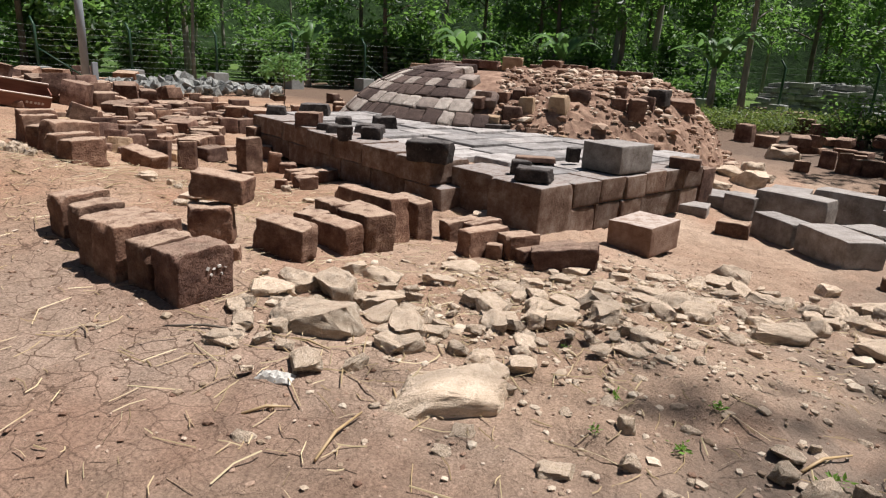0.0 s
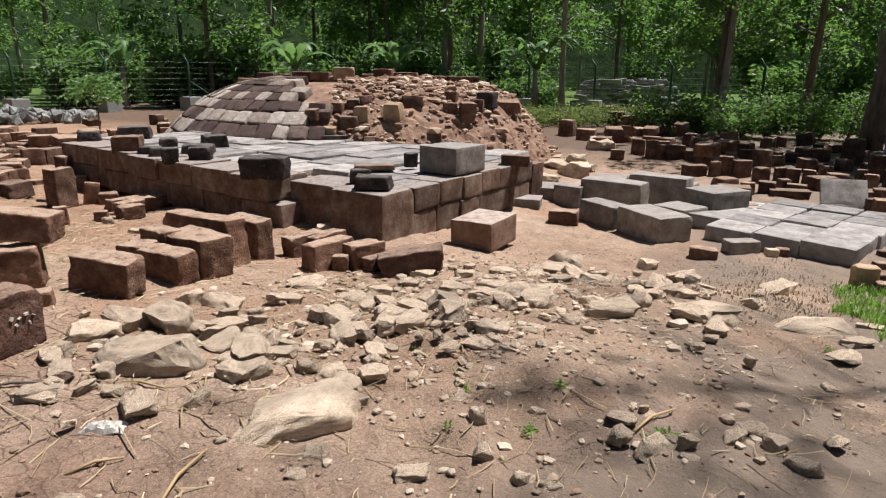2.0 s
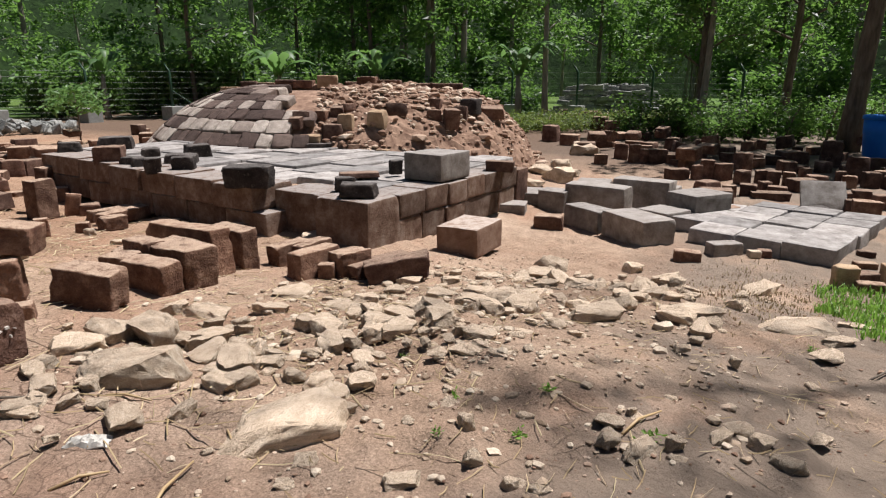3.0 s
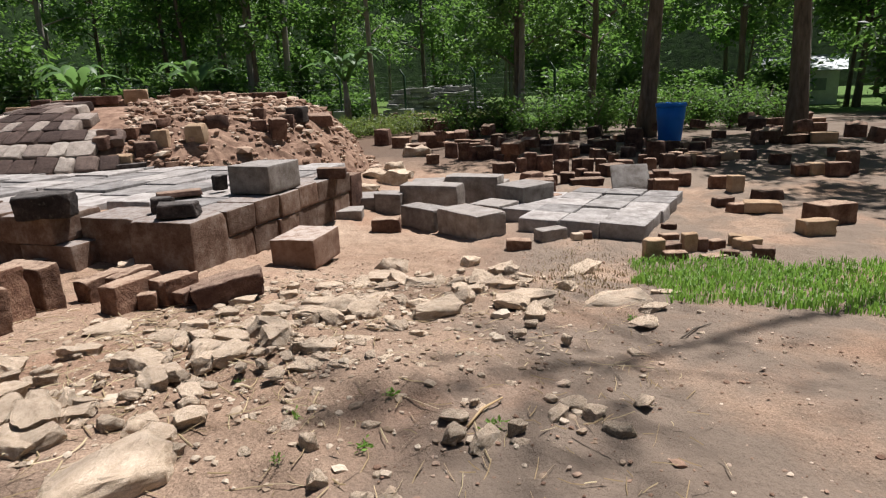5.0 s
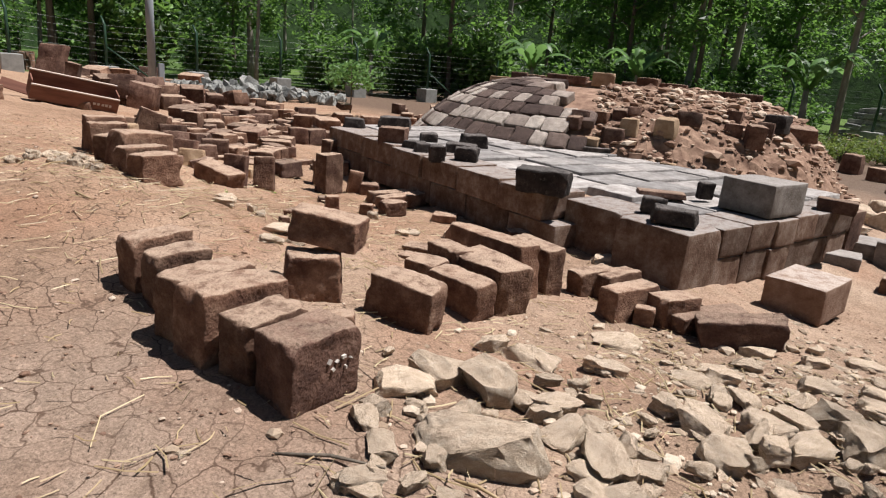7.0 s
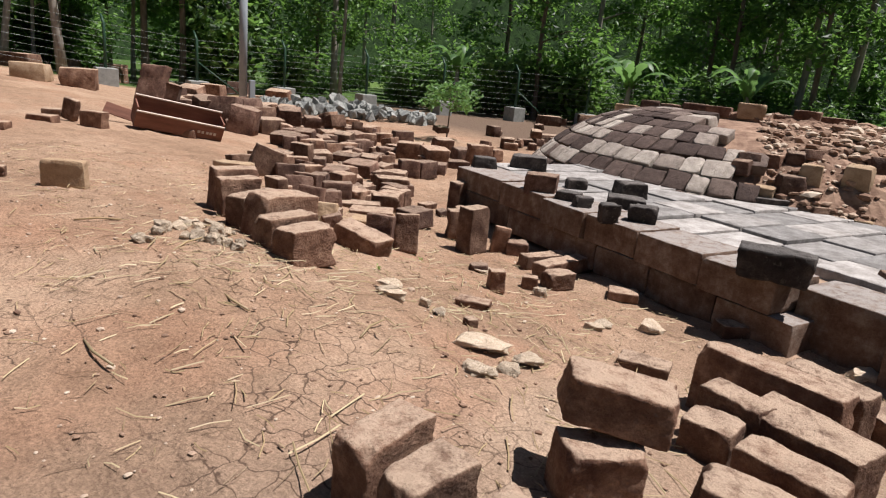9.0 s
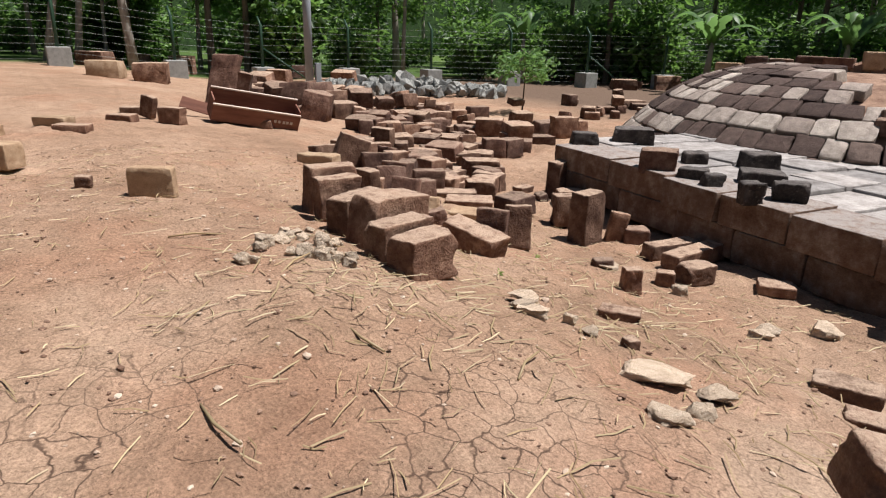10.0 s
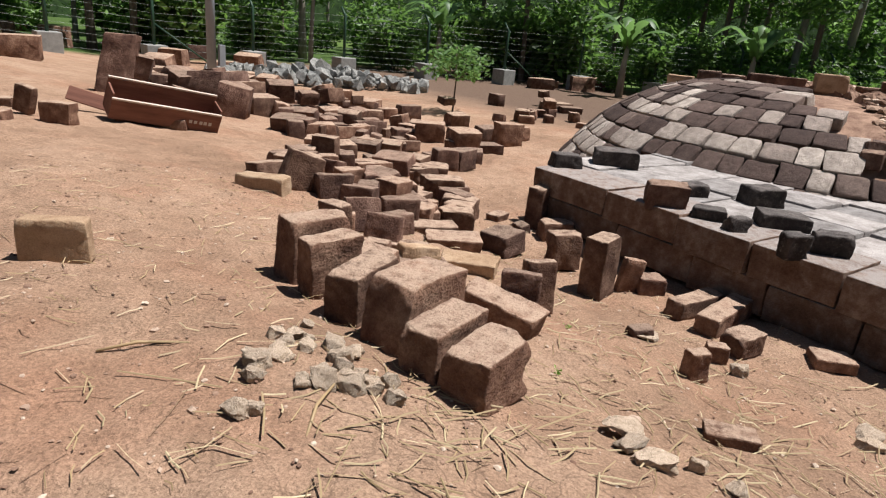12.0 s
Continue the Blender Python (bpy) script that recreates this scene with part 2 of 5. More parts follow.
def two_tone(name, a, b_, scale, rough=0.85, metal=0.0, stretch=(1, 1, 1), height=0.01):
    m, t, b = material(name, rough)
    mp = t.nodes.new("ShaderNodeMapping")
    mp.inputs["Scale"].default_value = stretch
    t.links.new(t.nodes.new("ShaderNodeTexCoord").outputs["Object"], mp.inputs[0])
    co = mp.outputs[0]
    n = noise_tex(t, co, scale, 7, 0.65)
    t.links.new(ramp(t, n, (0.3, a), (0.7, b_)), b.inputs["Base Color"])
    b.inputs["Metallic"].default_value = metal
    bump(t, b, (n, 0.5, height), (noise_tex(t, co, scale * 9, 4, 0.6), 0.4, height * 0.3))
    return m


BARK = two_tone("bark", (0.07, 0.055, 0.042), (0.2, 0.165, 0.13), 9, 0.95, 0, (1, 1, 0.25), 0.03)
PALE_BARK = two_tone("pale_bark", (0.16, 0.14, 0.12), (0.34, 0.31, 0.27), 7, 0.95, 0, (1, 1, 0.3), 0.02)
STEEL = two_tone("galvanised_steel", (0.2, 0.22, 0.24), (0.29, 0.31, 0.33), 5, 0.7, 0.0, (1, 1, 0.3), 0.001)
GREEN_PAINT = two_tone("dark_green_paint", (0.015, 0.04, 0.025), (0.03, 0.07, 0.04), 12, 0.5, 0, (1, 1, 1), 0.001)
WIRE = two_tone("wire", (0.2, 0.22, 0.21), (0.34, 0.36, 0.34), 8, 0.6, 0.3, (1, 1, 1), 0.001)
CONCRETE = two_tone("concrete", (0.2, 0.2, 0.19), (0.31, 0.31, 0.29), 8, 0.92, 0, (1, 1, 1), 0.006)
WOOD = two_tone("red_brown_timber", (0.12, 0.05, 0.035), (0.24, 0.11, 0.075), 7, 0.8, 0, (0.2, 2, 2), 0.006)
EDGE_WOOD = two_tone("weathered_timber", (0.42, 0.33, 0.27), (0.6, 0.5, 0.42), 9, 0.85, 0, (0.2, 2, 2), 0.004)
BLUE = two_tone("blue_plastic", (0.012, 0.15, 0.6), (0.025, 0.22, 0.75), 3, 0.42, 0, (1, 1, 1), 0.002)
CLOTH = two_tone("dirty_cloth", (0.3, 0.28, 0.25), (0.6, 0.57, 0.52), 16, 0.95, 0, (1, 1, 1), 0.006)
WHITE = two_tone("white_wall", (0.55, 0.56, 0.55), (0.75, 0.76, 0.75), 2, 0.9, 0, (1, 1, 1), 0.004)
TIN = two_tone("grey_roof", (0.35, 0.37, 0.38), (0.5, 0.52, 0.53), 3, 0.6, 0.2, (1, 1, 1), 0.004)
# the wood's deep inner shade is put into this near-black green
WOODS = two_tone("shaded_far_woods", (0.006, 0.016, 0.005), (0.04, 0.08, 0.02), 1.4, 1.0, 0, (1, 1, 1), 0.3)
LETTER = two_tone("faded_lettering", (0.45, 0.4, 0.36), (0.55, 0.5, 0.45), 20, 0.9, 0, (1, 1, 1), 0.001)


# ---- the lie of the land ----
def smooth(a, b, v):
    u = min(1.0, max(0.0, (v - a) / (b - a)))
    return u * u * (3 - 2 * u)


def ground_z(x, y):
    """Height of the ground: a bank that rises towards -x and grows along y, a low heap of rubble, a dip on the far side."""
    amp = 0.29 + 0.41 * smooth(-2.0, 4.0, y)
    edge = -0.3 + 0.45 * min(8.0, max(0.0, y - 4.0))
    width = 4.0 + 0.5 * min(8.0, max(0.0, y - 4.0))
    h = amp * smooth(0.0, 1.0, (edge - x) / width)
    h += 0.13 * math.exp(-((x + 1.9) ** 2 + (y + 2.4) ** 2) / 1.7)
    h -= 0.2 * smooth(-0.8, 1.3, x) * smooth(0.7, -1.2, y) * smooth(12.0, 5.0, x)
    return h


MOUND_X, MOUND_Y, MOUND_R = 6.75, 5.05, 4.15
FACING_FROM, FACING_TO = radians(96), radians(206)


def mound_z(x, y, earth=True):
    """Height of the mound: a low dome, faced with stone on one side and broken down to earth on the other."""
    dx, dy = x - MOUND_X, y - MOUND_Y
    r = math.hypot(dx, dy) / MOUND_R
    if r >= 1.12:
        return -1.0
    z = 0.1 + 1.5 * (1 - min(1.2, r) ** 4)
    phi = math.atan2(dy, dx) % (2 * math.pi)
    if earth and not FACING_FROM < phi < FACING_TO:
        # the broken side keeps a flat top and falls away steeply
        across = ((phi - FACING_TO) % (2 * math.pi)) / (FACING_FROM - FACING_TO + 2 * math.pi)
        swell = math.sin(across * math.pi)
        q = min(1.2, r / (1 + 0.11 * swell))
        z = 0.02 + 1.56 * (1 - q ** (3.5 + 3.0 * swell)) - 0.06 * smooth(0.35, 0.6, q)
    return z


# ---- shapes ----
def part(name, bm, mat, parent=None, label=""):
    """Links a bmesh as one mesh object, under a thing or a part."""
    me = bpy.data.meshes.new(name)
    bm.to_mesh(me)
    bm.free()
    me.materials.append(mat)
    ob = new(name, me)
    ob.parent = parent
    return tagged(ob, label)


def mesh_from(name, verts, faces, mat, shade=False):
    me = bpy.data.meshes.new(name)
    me.from_pydata([tuple(map(float, v)) for v in verts], [], [tuple(map(int, f)) for f in faces])
    me.materials.append(mat)
    if shade:
        me.shade_smooth()
        me.set_sharp_from_angle(angle=radians(52))
    me.update()
    return me


def box_bm(sx, sy, sz, at=(0, 0, 0), bevel=0.0, bm=None, turn=None):
    bm = bm or bmesh.new()
    m = Matrix.Translation(at) @ (turn or Matrix()) @ Matrix.Diagonal((sx, sy, sz, 1))
    got = bmesh.ops.create_cube(bm, size=1, matrix=m)
    if bevel:
        edges = {e for v in got["verts"] for e in v.link_edges}
        bmesh.ops.bevel(bm, geom=list(edges), offset=bevel, segments=2, affect="EDGES", profile=0.6)
    return bm


def tube_bm(points, radii, sides=8, bm=None, caps=True):
    """A tapered tube along points."""
    bm = bm or bmesh.new()
    rings = []
    for i, (p, r) in enumerate(zip(points, radii)):
        p = Vector(p)
        a = Vector(points[max(0, i - 1)])
        b = Vector(points[min(len(points) - 1, i + 1)])
        z = (b - a).normalized()
        x = z.orthogonal().normalized() if abs(z.z) < 0.95 else Vector((1, 0, 0))
        x = (x - z * x.dot(z)).normalized()
        y = z.cross(x)
        rings.append([bm.verts.new(p + (x * math.cos(k) + y * math.sin(k)) * r) for k in np.linspace(0, 2 * math.pi, sides, endpoint=False)])
    for lo, hi in zip(rings, rings[1:]):
        for k in range(sides):
            bm.faces.new((lo[k], lo[(k + 1) % sides], hi[(k + 1) % sides], hi[k])).smooth = True
    if caps:
        bm.faces.new(rings[0][::-1])
        bm.faces.new(rings[-1])
    return bm


def cube_template(cuts):
    bm = bmesh.new()
    bmesh.ops.create_cube(bm, size=2)
    bmesh.ops.subdivide_edges(bm, edges=bm.edges[:], cuts=cuts, use_grid_fill=True)
    bm.verts.index_update()
    v = np.array([x.co for x in bm.verts])
    f = [[x.index for x in face.verts] for face in bm.faces]
    bm.free()
    return v, f


CUBES = {n: cube_template(n) for n in (3, 5, 9, 15)}


def rough_box(name, a, d, h, mat, wear=1.0, cuts=5, seed=0):
    """A hewn block with rounded, chipped edges and uneven faces; its base lies at z = 0."""
    rnd = random.Random(seed)
    unit, faces = CUBES[cuts]
    half = np.array((a, d, h)) / 2
    small = float(min(half))
    r = min(0.25 * small, 0.005 + 0.0075 * wear)
    near_edge = cuts // 2 / (cuts // 2 + 1)
    edge = np.abs(unit) > near_edge + 0.01
    v = np.sign(unit) * np.where(edge, half, np.abs(unit) / near_edge * (half - r))
    inner = np.clip(v, -(half - r), half - r)
    off = v - inner
    length = np.linalg.norm(off, axis=1, keepdims=True)
    v = inner + off / np.maximum(length, 1e-6) * np.minimum(length, r)
    # taper and skew
    v[:, 0] *= 1 + rnd.uniform(-0.07, 0.07) * wear * unit[:, 2] + rnd.uniform(-0.06, 0.06) * wear * unit[:, 1]
    v[:, 1] *= 1 + rnd.uniform(-0.07, 0.07) * wear * unit[:, 2]
    v[:, 2] += rnd.uniform(-0.05, 0.05) * wear * half[2] * unit[:, 0] * (unit[:, 2] > 0)
    for _ in range(rnd.randint(3, 7)):
        c = half * np.array([rnd.choice((-1, 1)), rnd.choice((-1, 1, rnd.uniform(-1, 1))), rnd.choice((1, 1, rnd.uniform(-1, 1)))])
        reach = rnd.uniform(0.25, 0.75) * small * min(1.2, wear)
        w = np.clip(1 - np.linalg.norm(v - c, axis=1) / reach, 0, 1)[:, None]
        v = v - w * (c / np.linalg.norm(c)) * reach * 0.42
    shift = Vector((rnd.uniform(0, 90), rnd.uniform(0, 90), rnd.uniform(0, 90)))
    amp = min(0.008 * wear, 0.09 * small)
    steps = ((4.5, 1.5), (15, 0.9), (42, 0.55)) if cuts > 8 else ((5, 1.2), (17, 0.8))
    v = np.array([p + amp * sum(q * np.array(noise.noise_vector(Vector(p) * f + shift)) for f, q in steps) for p in v])
    v[:, 2] += half[2]
    return mesh_from(name, v, faces, mat, True)


BLOCK_LABEL = {
    "red": "weathered red-brown stone block on bare soil",
    "dark": "dark brown weathered stone block on the ground",
    "black": "black sooty broken stone block with chipped edges",
    "grey": "cut grey stone block with clean faces",
    "tan": "tan sun-bleached stone block on bare soil",
    "pale": "small pale stone block on bare soil",
}
GROUP = "scattered building blocks"
count = 0
FAR_BLOCKS = {}


def block(kind, x, y, a, d, h, rz, z=None, rx=0, ry=0):
    global count
    count += 1
    c, s = math.cos(radians(rz)), math.sin(radians(rz))
    if z is None:
        corners = [(x + i * a * c - j * d * s, y + i * a * s + j * d * c) for i in (-0.5, 0.5) for j in (-0.5, 0.5)]
        z = min(ground_z(*p) for p in corners) * 0.6 + ground_z(x, y) * 0.4 - 0.015
        h += ground_z(x, y) - z
    near = a > 0.12 and (x < 4 and y < 8)
    if near:
        a, d = a * 0.965, d * 0.965
    if z < 0.6 and (x > 8.3 or y > 13.0):
        me = rough_box("far_block", a, d, h, STONE[kind], 1.0, 3, count)
        m = np.array(pose(x, y, z + 0.02 * abs(rx), rx, ry, rz))
        co = np.array([v.co for v in me.vertices]) @ m[:3, :3].T + m[:3, 3]
        FAR_BLOCKS.setdefault(kind, []).append((co, CUBES[3][1]))
        bpy.data.meshes.remove(me)
        return None
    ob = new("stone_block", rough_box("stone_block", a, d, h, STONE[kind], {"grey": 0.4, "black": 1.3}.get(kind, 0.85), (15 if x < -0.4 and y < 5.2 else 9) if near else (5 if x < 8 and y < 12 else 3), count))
    lift = 0.5 * (a * abs(math.sin(radians(ry))) + d * abs(math.sin(radians(rx)))) * 0.7
    ob.matrix_world = pose(x, y, z + lift, rx, ry, rz)
    extra = ", tilted" if rx or ry else (", standing on end" if h > 1.2 * max(a, d) else "")
    return tagged(ob, BLOCK_LABEL[kind] + extra, "stone block", GROUP)


def rock_mesh(name, seed, mat, points=18, detail=1):
    rnd = random.Random(seed)
    bm = bmesh.new()
    for _ in range(points):
        p = Vector((rnd.gauss(0, 1), rnd.gauss(0, 1), rnd.gauss(0, 1))).normalized()
        p = Vector([math.copysign(abs(q) ** 0.6, q) for q in p])
        bm.verts.new(p * rnd.uniform(0.42, 0.56))
    got = bmesh.ops.convex_hull(bm, input=bm.verts[:])
    bmesh.ops.delete(bm, geom=[g for g in got["geom_interior"] if isinstance(g, bmesh.types.BMVert)], context="VERTS")
    if detail:
        bmesh.ops.subdivide_edges(bm, edges=bm.edges[:], cuts=detail, use_grid_fill=True)
        bmesh.ops.triangulate(bm, faces=bm.faces[:])
        for v in bm.verts:
            v.co += noise.noise_vector(v.co * 3 + Vector((seed, 0, 0))) * 0.09 + noise.noise_vector(v.co * 9 + Vector((0, seed, 0))) * 0.035 + noise.noise_vector(v.co * 24 + Vector((0, 0, seed))) * 0.012
    bmesh.ops.recalc_face_normals(bm, faces=bm.faces[:])
    me = bpy.data.meshes.new(name)
    bm.to_mesh(me)
    bm.free()
    me.materials.append(mat)
    if detail:
        me.shade_smooth()
        me.set_sharp_from_angle(angle=radians(38))
    return me


ROCKS = [rock_mesh("rock", k, STONE["pale"], 14 + k % 6, 4) for k in range(12)]
GREY_ROCKS = [rock_mesh("rubble_stone", 40 + k, STONE["rubble"], 11 + k % 4, 0) for k in range(8)]


def rock(kind, x, y, a, d, h, rz, z=None):
    global count
    count += 1
    ob = new("rock", ROCKS[count % len(ROCKS)])
    ob.matrix_world = pose(x, y, ground_z(x, y) + 0.08 * h, 0, 0, rz) @ Matrix.Diagonal((a * 1.2, d * 1.2, h * 1.35, 1))
    size = "large" if a > 0.35 else ("small" if a < 0.14 else "medium-sized")
    return tagged(ob, size + " pale angular limestone rock half sunk in soil", "rock", "pale rubble")


def leaves(centres, spread, n, size, rnd, droop=0.0, ratio=0.45):
    """Vertices and faces of n pointed leaves round the centres."""
    c = np.array(centres, float)
    at = c[rnd.integers(0, len(c), n)] + rnd.normal(0, 1, (n, 3)) * np.array(spread)
    axis = rnd.normal(0, 1, (n, 3))
    axis[:, 2] = axis[:, 2] * 0.5 - droop
    axis /= np.linalg.norm(axis, axis=1, keepdims=True)
    side = np.cross(axis, rnd.normal(0, 1, (n, 3)))
    side /= np.linalg.norm(side, axis=1, keepdims=True)
    ln = size * rnd.uniform(0.6, 1.4, (n, 1))
    up = np.cross(axis, side)
    mid = at + axis * ln * 0.5
    v = np.stack([at, mid + side * ln * ratio * 0.5 + up * ln * 0.08, at + axis * ln, mid - side * ln * ratio * 0.5 + up * ln * 0.08], 1).reshape(-1, 3)
    return v, np.arange(n * 4).reshape(n, 4)


# ---- ground ----
def spaced(lo, hi, step, reach, first):
    out = list(np.arange(lo, hi, step))
    grow, at = first, hi
    while at < reach:
        out.append(at)
        at += grow
        grow *= 1.16
    grow, at = first, lo - first
    while at > -reach:
        out.insert(0, at)
        at -= grow
        grow *= 1.16
    return out


def uneven(x, y):
    p = Vector((x, y, 0))
    near = smooth(30, 12, math.hypot(x + 4, y))
    z = 0.05 * noise.fractal(p * 0.9, 1.0, 2.0, 4) * near
    heap = math.exp(-((x + 1.7) ** 2 / 3.2 + (y + 1.9) ** 2 / 1.6))
    return z + near * (0.022 * noise.fractal(p * 6, 0.9, 2.1, 4) + 0.05 * heap * noise.fractal(p * 4, 0.8, 2.0, 4))


xs = spaced(-7.5, 5.0, 0.075, 420, 0.12)
ys = spaced(-6.5, 9.5, 0.075, 420, 0.12)
gv = [(x, y, ground_z(x, y) + uneven(x, y) - 0.01) for y in ys for x in xs]
w = len(xs)
gf = [(j * w + i, j * w + i + 1, (j + 1) * w + i + 1, (j + 1) * w + i) for j in range(len(ys) - 1) for i in range(w - 1)]
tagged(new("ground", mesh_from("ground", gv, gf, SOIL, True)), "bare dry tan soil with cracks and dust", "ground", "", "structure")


# ---- platform ----
PLAT_TURN = -7.3


def plat(u, v):
    c, s = math.cos(radians(PLAT_TURN)), math.sin(radians(PLAT_TURN))
    return u * c - v * s, u * s + v * c


platform = tagged(new("stone_platform"), "low platform of large cut grey-brown stone blocks", "stone platform")
PLAT_STONE = stone("platform_stone", (0.09, 0.05, 0.034), (0.16, 0.104, 0.076), (0.27, 0.215, 0.18), 0.3, None, 0.4, 0.5, 0.8, SUNLIT_DUST)
TOP_STONE = stone("paving_stone", (0.18, 0.163, 0.154), (0.285, 0.266, 0.255), (0.4, 0.38, 0.368), 0.3, None, 0.2)


def plat_block(name, u0, u1, v0, v1, z0, z1, mat, gap=0.012, wear=0.4):
    global count
    count += 1
    x, y = plat((u0 + u1) / 2, (v0 + v1) / 2)
    ob = new(name, rough_box(name, u1 - u0 - gap, v1 - v0 - gap, z1 - z0 - gap * 0.4, mat, wear, 9 if name == "wall_block" else 5, count))
    ob.matrix_world = pose(x, y, z0, 0, 0, PLAT_TURN)
    ob.parent = platform
    return ob


def plat_top(v):
    return 0.5 + 0.025 * v


pr = random.Random(5)
left = (1.49, 2.18, 2.92, 3.62, 4.3, 5.15, 6.17)
for v0, v1 in zip(left, left[1:]):
    top, du = plat_top(v1), pr.uniform(-0.03, 0.03)
    plat_block("wall_block", -0.24 + du, 0.42, v0, v1, top - 0.28, top + pr.uniform(-0.008, 0.008), PLAT_STONE)
    plat_block("wall_block", -0.22 + du * 0.3, 0.42, v0 - 0.2, v1 - 0.2, top - 0.58, top - 0.285, PLAT_STONE)
plat_block("wall_block", 0.1, 0.7, 0.76, 1.48, -0.1, 0.5, PLAT_STONE)
plat_block("wall_block", 0.0, 0.58, 0.0, 0.75, -0.12, 0.5, PLAT_STONE)
right = (0.585, 1.08, 1.58, 2.02, 2.5, 3.0, 3.5)
for u0, u1 in zip(right, right[1:]):
    dv, top = pr.uniform(-0.02, 0.02), 0.5 + pr.uniform(-0.01, 0.012)
    plat_block("wall_block", u0, u1, dv, 0.5, top - 0.28, top, PLAT_STONE)
    plat_block("wall_block", u0 - 0.05, u1 - 0.05, dv + 0.01, 0.5, top - 0.6, top - 0.285, PLAT_STONE)
plat_block("wall_block", 3.52, 3.9, 0.02, 0.5, -0.1, 0.44, STONE["dark"])
core = part("core", box_bm(3.3, 5.4, 0.5, (0, 0, 0.2)), SOIL, platform, "packed earth core between the stones")
core.matrix_world = pose(*plat(2.1, 3.3), 0, 0, 0, PLAT_TURN)
v = 0.52
while v < 6.1:
    dv = pr.uniform(0.5, 0.68)
    u = 0.43 if v > 1.4 else 0.72
    while u < 3.6:
        du = pr.uniform(0.55, 0.85)
        plat_block("paving_slab", u, u + du, v, v + dv, 0.3, plat_top(v) + pr.uniform(-0.014, 0.024), TOP_STONE, 0.015, 0.35)
        u += du
    v += dv
# the big block on the platform and the one on the ground before it
top_block = tagged(new("stone_block", rough_box("stone_block", 0.68, 0.56, 0.33, STONE["grey"], 0.4, 9, 901)), "large cut grey stone block on the platform", "stone block")
top_block.matrix_world = pose(*plat(1.47 + 0.34, 0.04 + 0.28), 0.515, 0, 0, PLAT_TURN)
low_block = tagged(new("stone_block", rough_box("stone_block", 0.7, 0.5, 0.32, STONE["cut"], 0.4, 9, 902)), "single cut stone block with pale top on bare soil", "stone block")
low_block.matrix_world = pose(1.04, -0.72, -0.16, 0, 0, -2)


# ---- paving beside the platform ----
paving = tagged(new("stone_paving"), "patch of pale grey stone paving slabs beside the platform", "paving")
for i in range(5):
    for j in range(4):
        if (i, j) in ((4, 3), (0, 3)):
            continue
        count += 1
        ob = new("paving_slab", rough_box("paving_slab", 0.5 + pr.uniform(-0.03, 0.02), 0.52 + pr.uniform(-0.03, 0.02), 0.2, TOP_STONE, 0.4, 5, count))
        px = 2.2 + 0.945 * (i + 0.5) * 0.52 + 0.33 * (j + 0.5) * 0.54
        py = -4.45 - 0.33 * (i + 0.5) * 0.52 + 0.945 * (j + 0.5) * 0.54
        ob.matrix_world = pose(px, py, -0.24 + pr.uniform(-0.02, 0.02), pr.uniform(-1.6, 1.6), pr.uniform(-1.6, 1.6), -19.3 + pr.uniform(-3, 3))
        ob.parent = paving


# ---- mound ----
mound = tagged(new("stone_mound"), "low domed earth mound faced with dark and pale stones", "mound")
mv, mf = [], []
RINGS, STEPS = 60, 180
for i in range(RINGS + 1):
    r = MOUND_R * 1.12 * i / RINGS
    for k in range(STEPS):
        phi = 2 * math.pi * k / STEPS
        x, y = MOUND_X + r * math.cos(phi), MOUND_Y + r * math.sin(phi)
        z = max(-0.3, mound_z(x * 0.999 + MOUND_X * 0.001, y * 0.999 + MOUND_Y * 0.001)) if i < RINGS else -0.3
        p = Vector((x, y, 0))
        if FACING_FROM < phi < FACING_TO:
            z -= 0.1
        else:
            z += 0.1 * noise.fractal(p * 1.5, 0.9, 2.1, 6) + 0.07 * noise.fractal(p * 7, 0.8, 2.1, 3)
        mv.append((x, y, z))
for i in range(RINGS):
    for k in range(STEPS):
        k2 = (k + 1) % STEPS
        mf.append((i * STEPS + k, (i + 1) * STEPS + k, (i + 1) * STEPS + k2, i * STEPS + k2))
EARTH = two_tone("broken_red_earth", (0.1, 0.05, 0.034), (0.36, 0.235, 0.165), 5, 0.97, 0, (1, 1, 1), 0.06)
earth = new("earth", mesh_from("earth", mv, mf, EARTH, False))
earth.parent = mound
course = 0
r = 1.0
while r > 0.4:
    slope = 1.5 * 4 * (r - 0.03) ** 3 / MOUND_R
    tilt = math.atan(slope)
    step = 0.31 * math.cos(tilt) / MOUND_R
    rr = r - step / 2
    phi = FACING_FROM + pr.uniform(0, 0.05)
    end = FACING_TO - 0.02 - (0.1 if course % 2 else 0.0) - 0.42 * smooth(0.85, 0.45, r)
    while phi < end:
        wide = pr.uniform(0.24, 0.44)
        dphi = wide / (rr * MOUND_R)
        mid = phi + dphi / 2
        x, y = MOUND_X + rr * MOUND_R * math.cos(mid), MOUND_Y + rr * MOUND_R * math.sin(mid)
        count += 1
        ob = new("facing_stone", rough_box("facing_stone", wide - 0.014, pr.uniform(0.29, 0.325), 0.16, STONE["facing"], 1.1, 5, count))
        ob.matrix_world = pose(x, y, mound_z(x, y, False) - 0.10 + pr.uniform(-0.008, 0.01), 0, 0, math.degrees(mid) + 90) @ pose(0, 0, 0, math.degrees(tilt) * 0.97 + pr.uniform(-2.5, 2.5), pr.uniform(-2, 2), pr.uniform(-4, 4))
        ob.parent = mound
        phi += dphi
    r -= step
    course += 1

